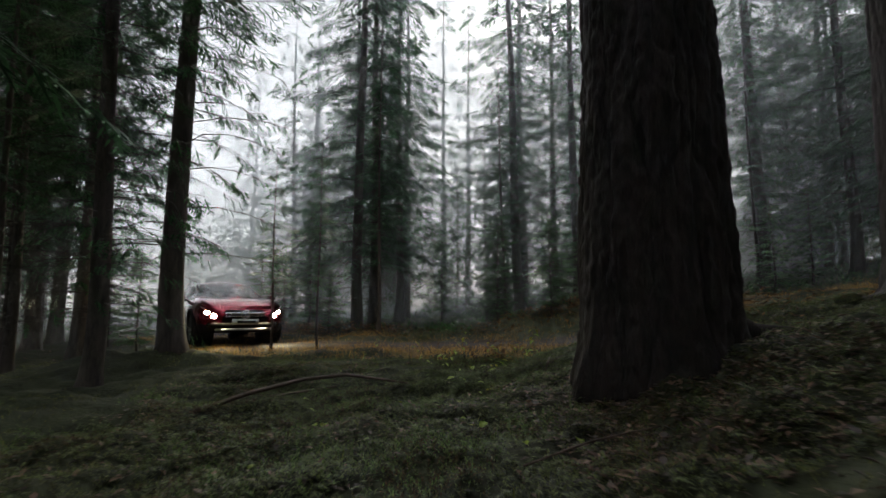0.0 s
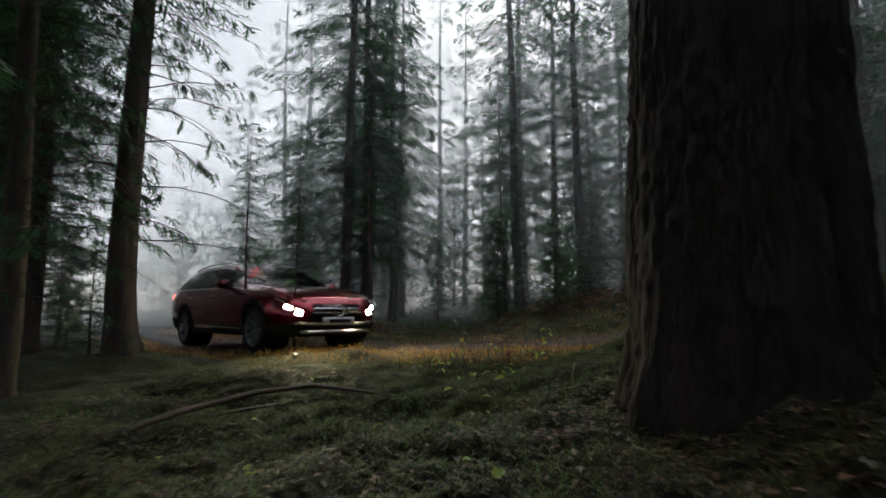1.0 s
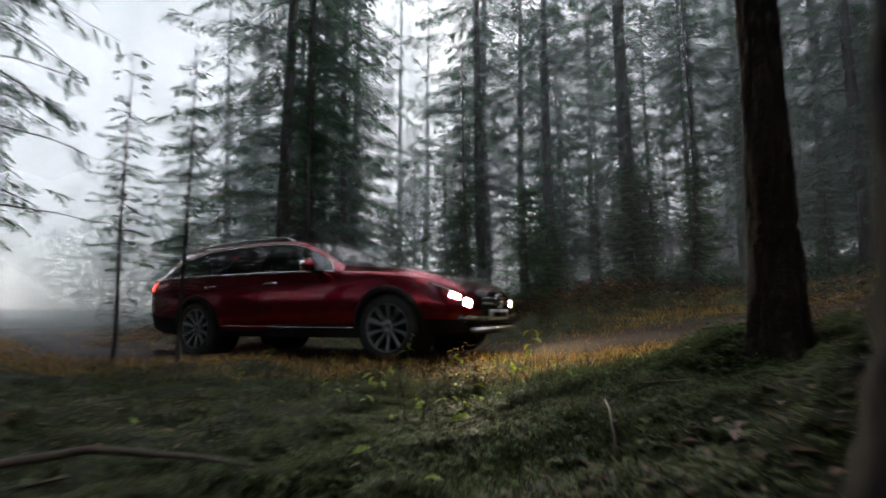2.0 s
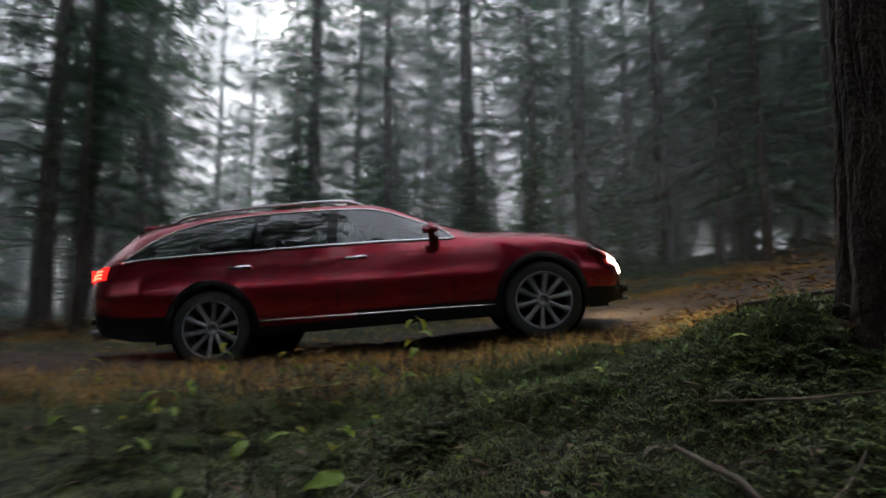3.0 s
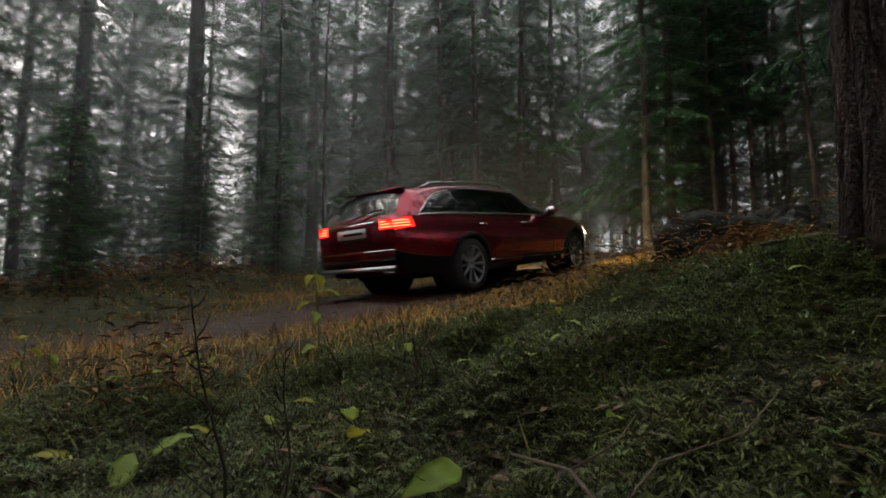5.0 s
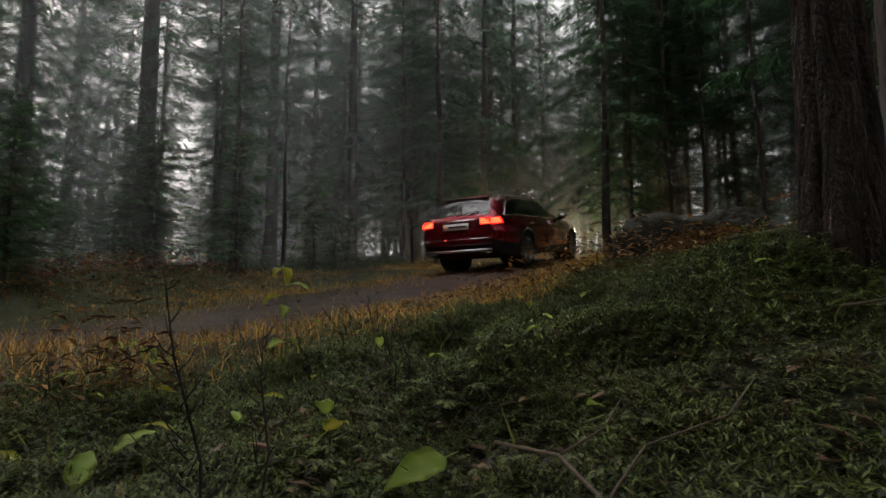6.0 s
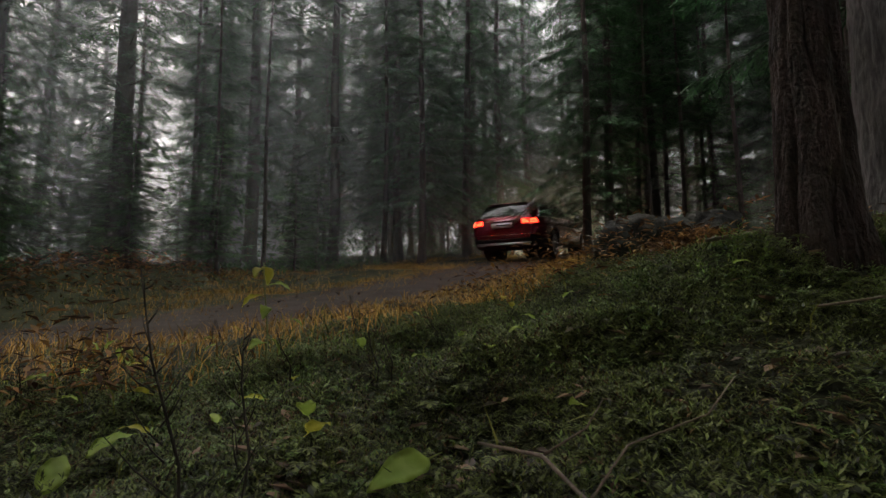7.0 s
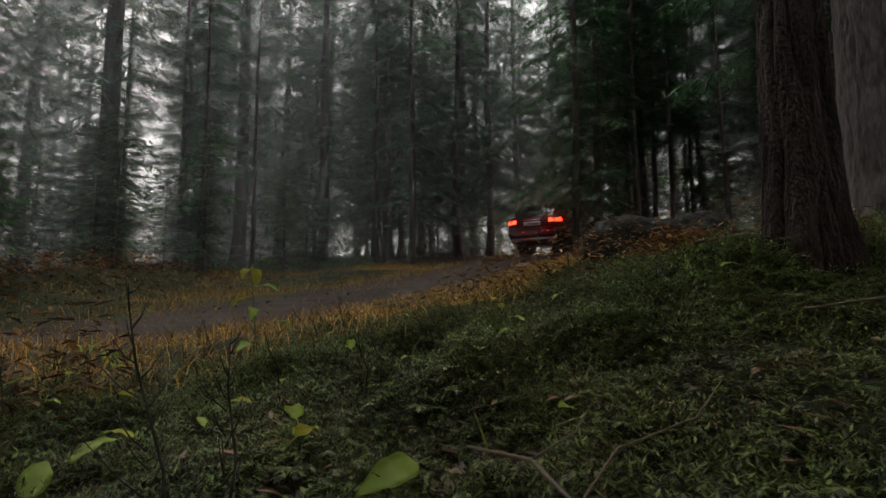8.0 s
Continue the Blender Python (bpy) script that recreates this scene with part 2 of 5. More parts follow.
def ground_z(x, y):
    x, y = np.asarray(x, float), np.asarray(y, float)
    off = y - track_y(x)
    near = smooth01((-off - 2.1) / 3.2)
    z = track_z(x) * (1 - near) + bank_z(x) * near
    z = z + 0.12 * smooth01((3.6 - y) / 3.0) * near
    far = smooth01((off - 1.3) / 6.0)
    z = z + 0.12 * far + 0.022 * np.maximum(off - 2.0, 0) * np.clip((x + 6) / 14, 0.15, 1)
    z = z + 0.40 * np.exp(-((x - 4.5) / 2.6) ** 2 - ((off - 4.6) / 1.6) ** 2)
    z = z + 0.30 * np.exp(-((x + 3.7) / 0.55) ** 2 - ((y - 7.8) / 0.5) ** 2) + 0.28 * np.exp(-((x + 4.6) / 0.5) ** 2 - ((y - 7.5) / 0.5) ** 2)
    rough = smooth01((np.abs(off) - 0.9) / 1.2)
    z = z + rough * (0.16 * (vnoise(x * 0.8, y * 0.8, 1) - 0.5) + 0.13 * (vnoise(x * 2.3, y * 2.3, 2) - 0.5) + 0.075 * (vnoise(x * 5, y * 5, 3) - 0.5))
    z = z + 0.07 * smooth01((-off - 2.6) / 1.2) * (vnoise(x * 6.5, y * 6.5, 5) - 0.5)
    ruts = np.exp(-((np.abs(off) - 0.80) / 0.22) ** 2)
    z = z - 0.05 * ruts + 0.015 * (vnoise(x * 5, y * 5, 4) - 0.5)
    return z


def gz(x, y):
    return float(ground_z(np.array([x]), np.array([y]))[0])


def stretch_axis(lo, hi, fine, end):
    """Even steps between lo and hi, then growing steps out to end on both sides."""
    a = list(np.arange(lo, hi + 1e-6, fine))
    s, v = fine, hi
    while v < end:
        s *= 1.13
        v += s
        a.append(v)
    s, v = fine, lo
    while v > -end:
        s *= 1.13
        v -= s
        a.insert(0, v)
    return np.array(a)


def build_ground():
    xs, ys = stretch_axis(-4.5, 8.0, 0.07, 160), stretch_axis(0.5, 12.0, 0.07, 160)
    X, Y = np.meshgrid(xs, ys)
    v = np.stack([X, Y, ground_z(X, Y)], -1).reshape(-1, 3)
    nx, ny = len(xs), len(ys)
    i = (np.arange(ny - 1)[:, None] * nx + np.arange(nx - 1)[None]).ravel()
    f = np.stack([i, i + 1, i + nx + 1, i + nx], 1)
    ob = mesh_part("ground", fast_mesh("ground", v, f), M_SOIL)
    tagged(ob, "dark mossy forest floor sloping up beside the track", "ground", kind="structure")
    # the track: a muddy ribbon on the sheet
    xs = np.concatenate([np.arange(-14, -6, 0.25), np.arange(-6, 22, 0.07), np.arange(22, 38, 0.3)])
    ws = np.linspace(-1.15, 1.15, 40)
    cy = track_y(xs)
    dx, dy = np.gradient(xs), np.gradient(cy)
    ln = np.hypot(dx, dy)
    edge = 0.16 * (vnoise(xs * 1.7, xs * 0 + 3, 7) - 0.5)
    X = xs[:, None] - dy[:, None] / ln[:, None] * (ws[None] * (1 + edge[:, None]))
    Y = cy[:, None] + dx[:, None] / ln[:, None] * (ws[None] * (1 + edge[:, None]))
    Z = ground_z(X, Y) + 0.012 * smooth01((1.13 - np.abs(ws[None])) / 0.12) - 0.01 + 0.012 * (vnoise(X * 9, Y * 9, 11))
    v = np.stack([X, Y, Z + 0.006], -1).reshape(-1, 3)
    n, m = len(xs), len(ws)
    i = (np.arange(n - 1)[:, None] * m + np.arange(m - 1)[None]).ravel()
    ob = mesh_part("road", fast_mesh("road", v, np.stack([i, i + m, i + m + 1, i + 1], 1)), M_MUD)
    tagged(ob, "wet brown mud track with shallow wheel ruts", "track", kind="structure")


build_ground()


# ---------------- mist between the trees ----------------
def mist_radius(bearing):
    """Distance of the first mist bank from (2, 6), by bearing in degrees from straight ahead, to the left positive."""
    return np.interp(bearing, [-180, -120, -95, -80, -60, -40, -15, 10, 25, 40, 70, 180], [12, 12, 15, 16, 13, 10.5, 11, 11.5, 11, 11, 12, 12])


def build_mist():
    for k, density in ((0.8, 0.08), (1.05, 0.12), (1.35, 0.15), (1.75, 0.20), (2.2, 0.26), (2.9, 0.36), (4.2, 0.5)):
        b = np.linspace(-180, 180, 121)
        hs = np.linspace(-3, 60, 12)
        r = mist_radius(b) * k
        X, Y = 2 - np.sin(np.radians(b)) * r, 6 + np.cos(np.radians(b)) * r
        v = np.stack([np.repeat(X, len(hs)), np.repeat(Y, len(hs)), np.tile(hs, len(b))], 1)
        m = len(hs)
        i = (np.arange(len(b) - 1)[:, None] * m + np.arange(m - 1)[None]).ravel()
        ob = mesh_part("mist_bank", fast_mesh("mist_bank", v, np.stack([i, i + m, i + m + 1, i + 1], 1)), mist_material("mist", density))
        tagged(ob, "thin pale grey mist hanging between the trees", "mist", "mist banks", "stuff")


build_mist()


# ---------------- trees ----------------
def trunk_mesh(name, rnd, H, r, sides=12, wobble=0.05, flare=0.5):
    zs = [0, 0.06, 0.15, 0.3, 0.55, 0.9, 1.5, 2.4, 3.5, 5, 7, 9.5, 13, 17, 22]
    zs = [z for z in zs if z < H * 0.95] + [H]
    ph = [rnd.uniform(0, 6.28) for _ in range(6)]
    v, f = [], []
    for z in zs:
        R = r * max(0.06, 1 - 0.9 * z / H) * (1 + flare * math.exp(-z / 0.25))
        cx, cy = wobble * math.sin(z * 0.5 + ph[0]) * min(1, z), wobble * math.sin(z * 0.4 + ph[1]) * min(1, z)
        for s in range(sides):
            w = 2 * math.pi * s / sides
            k = R * (1 + 0.06 * math.sin(3 * w + ph[2] + z) + 0.05 * math.sin(5 * w + ph[3]) + 0.22 * math.exp(-z / 0.2) * math.sin(4 * w + ph[4]))
            v.append((cx + k * math.cos(w), cy + k * math.sin(w), z - (0.25 if z == 0 else 0)))
    for i in range(len(zs) - 1):
        for s in range(sides):
            q = (s + 1) % sides
            f.append((i * sides + s, i * sides + q, (i + 1) * sides + q, (i + 1) * sides + s))
    return raw(name, v, f)


def needle_spray(V, p, d, side, length, width, rnd):
    """One twig: a tapered blade along d, with shorter blades on both sides that hang a little."""
    up = d.cross(side).normalized()
    tip = p + d * length - Vector((0, 0, 0.10 * length))
    mid = p + d * length * 0.45
    V.extend((p, mid + side * width, tip, mid - side * width))
    for k in (0.25, 0.5, 0.75):
        for sg in (-1, 1):
            q = p + (tip - p) * k
            e = (d * 0.75 + side * sg * 0.75 + up * rnd.uniform(-0.35, 0.2) - Vector((0, 0, 0.18))).normalized()
            ln = length * (0.55 - 0.35 * k) * rnd.uniform(0.7, 1.25)
            c = e.cross(up)
            c = c.normalized() * width * 0.7
            V.extend((q, q + e * ln * 0.45 + c, q + e * ln, q + e * ln * 0.45 - c))


def spruce(seed, H, r, live, dead, L, step=0.44, droop=0.45, sparse=0.18, bark=None, needles=None, dead_len=0.9, low=10.0, fringe=0.0):
    """A spruce: an Empty with trunk, crown and dead_branches. live, dead: where the green and the bare branches begin."""
    rnd = random.Random(seed)
    tree = new("spruce_tree")
    mesh_part("trunk", trunk_mesh("trunk", rnd, H, r), bark or M_BARK, tree)
    V, wood, bare = [], [], []
    z = dead
    while z < H - 0.3:
        up_zone = z > low
        n = rnd.choice((4, 5, 5)) if not up_zone else 4
        a0 = rnd.uniform(0, 6.28)
        for b in range(n):
            a = a0 + b * 2 * math.pi / n + rnd.uniform(-0.35, 0.35)
            hor = Vector((math.cos(a), math.sin(a), 0))
            side = Vector((-hor.y, hor.x, 0))
            zz = z + rnd.uniform(-0.12, 0.12)
            start = hor * r * max(0.05, 1 - 0.9 * zz / H) * 0.8 + Vector((0, 0, zz))
            if zz < live:
                if rnd.random() < 0.35:
                    continue
                ln = dead_len * rnd.uniform(0.5, 1.3)
                bend = rnd.uniform(-0.25, 0.25)
                sag = rnd.uniform(0.1, 0.5)
                pts = [start + hor * ln * s + side * bend * ln * s * s + Vector((0, 0, ln * (0.12 * s - sag * s * s))) for s in (0, 0.35, 0.7, 1)]
                bare.append((pts, [0.012, 0.009, 0.006, 0.003]))
                for k in range(rnd.randint(2, 6)):
                    s = rnd.uniform(0.25, 0.95)
                    q = start + hor * ln * s + side * bend * ln * s * s + Vector((0, 0, ln * (0.12 * s - sag * s * s)))
                    e = (hor * 0.6 + side * rnd.choice((-1, 1)) * rnd.uniform(0.5, 1) - Vector((0, 0, rnd.uniform(0, 0.6)))) * ln * rnd.uniform(0.12, 0.35)
                    bare.append(([q, q + e * 0.5 + Vector((0, 0, 0.01)), q + e], [0.005, 0.004, 0.002]))
                    if rnd.random() < fringe:
                        hang = (e.normalized() * 0.5 - Vector((0, 0, rnd.uniform(0.4, 1.0)))).normalized()
                        for w in (0.0, 0.35, 0.7):
                            needle_spray(V, q + e * w, hang, hang.cross(hor).normalized(), rnd.uniform(0.12, 0.3), 0.013, rnd)
                continue
            t = (zz - live) / (H - live)
            ln = (L * (1 - t) ** 0.75 + 0.15) * rnd.choice((0.45, 0.7, 0.9, 1.0, 1.25)) * (0.6 + 0.4 * min(1, t * 6))
            dr = droop * rnd.uniform(0.6, 1.3)
            bend = rnd.uniform(-0.15, 0.15)

            def at(s):
                return start + hor * ln * s + side * bend * ln * s * s + Vector((0, 0, ln * (0.12 * s - dr * s * s + 0.16 * s ** 4)))
            wood.append(([at(s) for s in (0, 0.3, 0.6, 0.85)], [0.016, 0.011, 0.007, 0.003]))
            sp = 0.095 if not up_zone else 0.26
            s = 0.12
            while s < 1:
                if rnd.random() > sparse + (0.42 if up_zone else 0.04):
                    p = at(s)
                    fwd = (at(min(1, s + 0.05)) - p).normalized()
                    for sg in (-1, 1):
                        d = (fwd * rnd.uniform(0.45, 0.8) + side * sg * rnd.uniform(0.6, 1.0) - Vector((0, 0, rnd.uniform(0.05, 0.55)))).normalized()
                        tl = (0.24 + 0.26 * ln ** 0.5) * (1.1 - 0.6 * s) * rnd.uniform(0.7, 1.2) * (1.5 if up_zone else 1)
                        needle_spray(V, p, d, d.cross(Vector((0, 0, 1))).normalized(), tl, 0.015 if not up_zone else 0.05, rnd)
                s += sp / max(ln, 0.3)
            needle_spray(V, at(0.9), (at(1) - at(0.9)).normalized(), side, 0.3, 0.03, rnd)
        z += step * (0.45 if z < live else 1.15 if not up_zone else 2.2) * rnd.uniform(0.8, 1.2)
    if V:
        v = np.array([tuple(p) for p in V], np.float32)
        mesh_part("crown", fast_mesh("crown", v, np.arange(len(v)).reshape(-1, 4)), needles or M_NEEDLE, tree, smooth=False)
    if wood or bare:
        tagged(mesh_part("branchwork", tubes_mesh("branchwork", wood + bare, 3), M_TWIG, tree), kind="stuff")
    return tree


FOREST = "spruces of the misty forest"


def make_kinds():
    """One tree of each kind; the first stands where it is made, the others are copies."""
    k = {}
    k["tall"] = tagged(spruce(1, 21, 0.20, 3.3, 1.2, 2.4), "tall dark spruce with bare lower branches in mist", "tree", FOREST)
    k["tall_full"] = tagged(spruce(2, 19, 0.17, 2.2, 1.0, 2.5, droop=0.5), "tall full spruce with drooping green branches", "tree", FOREST)
    k["slim"] = tagged(spruce(3, 14, 0.085, 3.8, 0.7, 1.5, dead_len=0.9), "slim spruce with a thin bare trunk", "tree", FOREST)
    k["young"] = tagged(spruce(4, 5.5, 0.06, 0.7, 0.5, 1.35, step=0.24, droop=0.3, needles=M_NEEDLE_YOUNG), "young bushy green spruce among older trunks", "tree", FOREST)
    k["limby"] = tagged(spruce(5, 20, 0.185, 5.2, 1.6, 2.4, dead_len=1.7, fringe=0.75), "straight dark spruce trunk with long bare twigs", "tree", FOREST)
    k["pole"] = tagged(spruce(6, 17, 0.13, 5.0, 1.1, 2.0, dead_len=1.2, fringe=0.4), "straight thin spruce with a sparse crown", "tree", FOREST)
    k["weeping"] = tagged(spruce(7, 16, 0.14, 1.7, 0.9, 2.7, droop=0.62, step=0.40), "dark spruce with long weeping branches", "tree", FOREST)
    return k


KINDS = make_kinds()
USED = {}


def plant(kind, x, y, scale=1.0, turn=0.0, lean=(0, 0)):
    m = pose(x, y, gz(x, y) - 0.03, lean[0], lean[1], turn) @ Matrix.Diagonal((scale, scale, scale, 1))
    if kind not in USED:
        USED[kind] = True
        KINDS[kind].matrix_basis = m
        return KINDS[kind]
    return copy_thing(KINDS[kind], m)


def placed_trees():
    rows = [
        # beside the camera's way, on the left
        ("limby", -3.65, 7.85, 0.92, 20), ("limby", -3.56, 5.85, 0.62, 140), ("slim", -5.6, 7.4, 0.8, 10), ("slim", -6.4, 8.3, 0.9, 80),
        ("slim", -6.6, 6.2, 0.8, 200), ("pole", -7.6, 8.6, 0.8, 33), ("slim", -5.0, 6.3, 0.7, 77), ("tall", -9.5, 9.0, 1.0, 12),
        ("slim", -2.68, 9.4, 0.36, 50), ("slim", -1.77, 8.86, 0.32, 250), ("young", -3.4, 15.8, 0.7, 30), ("young", -7.6, 12.6, 0.75, 10), ("young", -8.7, 14.4, 0.8, 210), ("young", -6.6, 11.4, 0.6, 100), ("young", -4.7, 18.0, 0.8, 130), ("young", -5.6, 19.6, 0.9, 200), ("young", -6.9, 22.5, 1.0, 300), ("young", -2.6, 14.6, 0.5, 80), ("young", -4.9, 9.3, 0.5, 120),
        # behind the track
        ("tall_full", -1.6, 16.5, 0.95, 15), ("weeping", -1.9, 15.2, 1.15, 95), ("tall", -0.9, 25.0, 0.9, 40), 
        ("weeping", -1.0, 20.0, 1.0, 300), ("young", 0.6, 19.0, 0.9, 15), ("slim", 3.0, 26.0, 1.0, 15), ("slim", 3.9, 26.5, 1.0, 100),
        ("tall", 5.4, 29.0, 1.3, 0), ("tall_full", 6.0, 24.0, 1.1, 75), ("young", 5.07, 17.2, 0.65, 200),
        ("tall", 7.29, 17.29, 1.15, 30), ("limby", 11.72, 17.86, 1.25, 150), ("pole", 16.54, 15.79, 1.1, 250), ("pole", 9.6, 17.6, 0.9, 310), ("limby", 5.67, 19.5, 1.1, 70), ("slim", 8.9, 16.9, 1.1, 20),
        ("slim", 12.9, 13.7, 1.2, 40), ("young", 8.6, 16.0, 0.8, 60), ("slim", 10.0, 15.5, 0.9, 320), ("pole", 17.5, 15.5, 1.1, 70),
        ("tall", 15.4, 23.5, 1.1, 190), ("tall_full", 18.6, 26.0, 1.1, 10), ("slim", 7.5, 14.4, 0.75, 90), ("tall_full", 17.6, 21.5, 1.0, 95),
        ("pole", 19.5, 18.8, 1.0, 35), ("tall", 20.5, 14.2, 1.1, 125), ("weeping", 22.5, 12.4, 1.0, 205), ("young", 17.8, 12.6, 0.9, 145),
        ("slim", -1.2, 13.7, 0.75, 33), ("tall_full", -6.5, 10.3, 0.9, 66), ("weeping", -8.6, 12.0, 1.0, 99), ("tall_full", -9.8, 14.5, 1.1, 11), ("slim", -7.2, 9.4, 0.9, 44), ("weeping", -10.5, 9.8, 1.0, 144),
        ("weeping", 14.2, 7.5, 0.6, 12), ("weeping", 15.6, 12.2, 0.9, 35), ("weeping", 13.0, 12.5, 0.7, 210), ("weeping", 18.8, 12.3, 1.0, 260), ("tall_full", 24.0, 8.0, 1.1, 10), ("young", 13.9, 5.0, 1.0, 10), ("young", 13.3, 6.9, 0.7, 55), ("weeping", 31.0, 8.6, 1.1, 75), ("tall_full", 28.0, 12.0, 1.1, 60), ("weeping", 31.5, 12.4, 1.2, 160), ("tall_full", 27.0, 13.8, 1.1, 260), ("weeping", 39.5, 8.4, 1.3, 90), ("tall_full", 41.0, 6.2, 1.2, 180), ("tall_full", 41.5, 10.4, 1.3, 270), ("weeping", 23.0, 14.6, 1.1, 30),
        ("young", 3.2, 13.4, 0.75, 10), ("young", 7.0, 13.6, 0.8, 100), ("young", 2.1, 15.2, 0.9, 190), ("young", 9.4, 13.9, 0.7, 280), ("young", 4.3, 16.4, 0.6, 35), ("young", 6.8, 16.0, 1.0, 125), ("young", 11.0, 14.6, 0.8, 215),
        # a low thicket with thin far trunks where the canopy opens
        ("young", 6.9, 21.4, 1.2, 10), ("young", 8.6, 20.6, 1.1, 80), ("young", 10.2, 21.8, 1.2, 150), ("young", 9.2, 24.0, 1.35, 220), ("young", 11.6, 25.0, 1.4, 290), ("young", 7.6, 24.8, 1.4, 330),
        ("young", 12.8, 22.6, 1.2, 45), ("slim", 10.4, 27.0, 1.5, 115), ("slim", 12.2, 29.0, 1.6, 185), ("pole", 13.6, 31.0, 1.3, 255), ("slim", 9.4, 20.0, 1.2, 15), ("pole", 14.6, 28.0, 1.2, 95), ("slim", 8.0, 27.5, 1.5, 40), ("weeping", 9.8, 26.0, 0.95, 60), ("weeping", 7.3, 23.2, 0.7, 160), ("tall_full", 12.6, 27.5, 0.8, 260), ("young", 8.2, 19.2, 1.1, 30), ("young", 10.9, 23.6, 1.4, 75),
        # beyond the bend and on the near side, past the boulder
        ("weeping", 11.7, 7.55, 0.62, 65), ("weeping", 21.5, 7.4, 1.1, 265), ("tall", 14.9, 6.5, 1.05, 20), ("slim", 13.2, 6.4, 0.9, 220), ("slim", 12.9, 7.2, 0.95, 130), ("slim", 14.4, 6.1, 1.0, 60), ("pole", 15.6, 6.9, 0.9, 200), ("slim", 16.9, 6.3, 1.1, 10), ("slim", 18.4, 5.4, 1.1, 90),
        ("slim", 13.6, 5.7, 0.85, 15), ("slim", 14.6, 5.2, 0.9, 170), ("pole", 16.3, 5.0, 1.0, 80), ("slim", 12.5, 4.6, 0.8, 280),
        ("tall", 17.6, 3.0, 1.0, 110), ("tall_full", 20.0, 0.5, 1.0, 50), ("slim", 10.6, 3.0, 0.9, 30),
        ("pole", 9.0, 2.0, 1.0, 5), ("tall", 12.0, 0.5, 1.0, 60), ("weeping", 25.0, 9.8, 1.2, 20), ("tall_full", 27.0, 6.0, 1.2, 130),
        # behind the camera, unseen: added to shade the old trunk and foreground moss
        ("tall_full", -1.5, -2.6, 1.0, 20), ("weeping", 1.2, -2.9, 1.0, 120), ("weeping", 3.6, -1.2, 1.0, 220), ("tall_full", -3.4, -0.6, 1.0, 300),
        ("weeping", -4.6, 1.8, 1.0, 30), ("tall_full", 5.2, 0.6, 1.0, 130), ("tall_full", -6.2, 3.6, 1.0, 230), ("weeping", 6.6, 2.4, 1.0, 310),
        ("tall_full", 0.0, -6.0, 1.1, 15), ("tall_full", 3.8, -5.2, 1.1, 115), ("weeping", -4.5, -4.8, 1.1, 215), ("tall_full", -8.0, -0.5, 1.1, 315),
        ("tall_full", 7.8, -2.0, 1.1, 45), ("weeping", -8.8, 4.6, 1.0, 145), ("tall_full", 1.8, -9.5, 1.2, 245), ("tall_full", -7.5, -7.5, 1.2, 345), ("tall_full", 10.5, -4.0, 1.2, 75),
    ]
    for kind, x, y, s, turn in rows:
        plant(kind, x, y, s, turn)
    spots = [(r[1], r[2]) for r in rows]
    rnd = random.Random(42)
    made = 0
    for _ in range(16000):
        if made >= 205:
            break
        b, d = rnd.uniform(-125, 78), 11 + 30 * rnd.random() ** 0.9
        x, y = 1 - math.sin(radians(b)) * d, 5 + math.cos(radians(b)) * d
        off = y - float(track_y(x))
        if abs(off) < 4.4 or (off < 0 and x < 8 and x > -7):
            continue
        wide = math.degrees(math.atan2(-x, y))
        if (-5.0 < wide < 1.5 and d < 27) or (14 < wide < 31 and d < 40):
            continue
        if -35 < b < -21 or (-48 < b < -8 and rnd.random() < 0.35):
            continue
        if min(math.hypot(x - p, y - q) for p, q in spots) < (1.35 if b < -25 else 2.0):
            continue
        spots.append((x, y))
        kind = rnd.choices(("tall", "tall_full", "slim", "young", "pole", "weeping"), (3, 4, 3, 6, 2, 4))[0]
        plant(kind, x, y, rnd.uniform(0.8, 1.2), rnd.uniform(0, 360), (rnd.uniform(-1.5, 1.5), rnd.uniform(-1.5, 1.5)))
        made += 1


placed_trees()


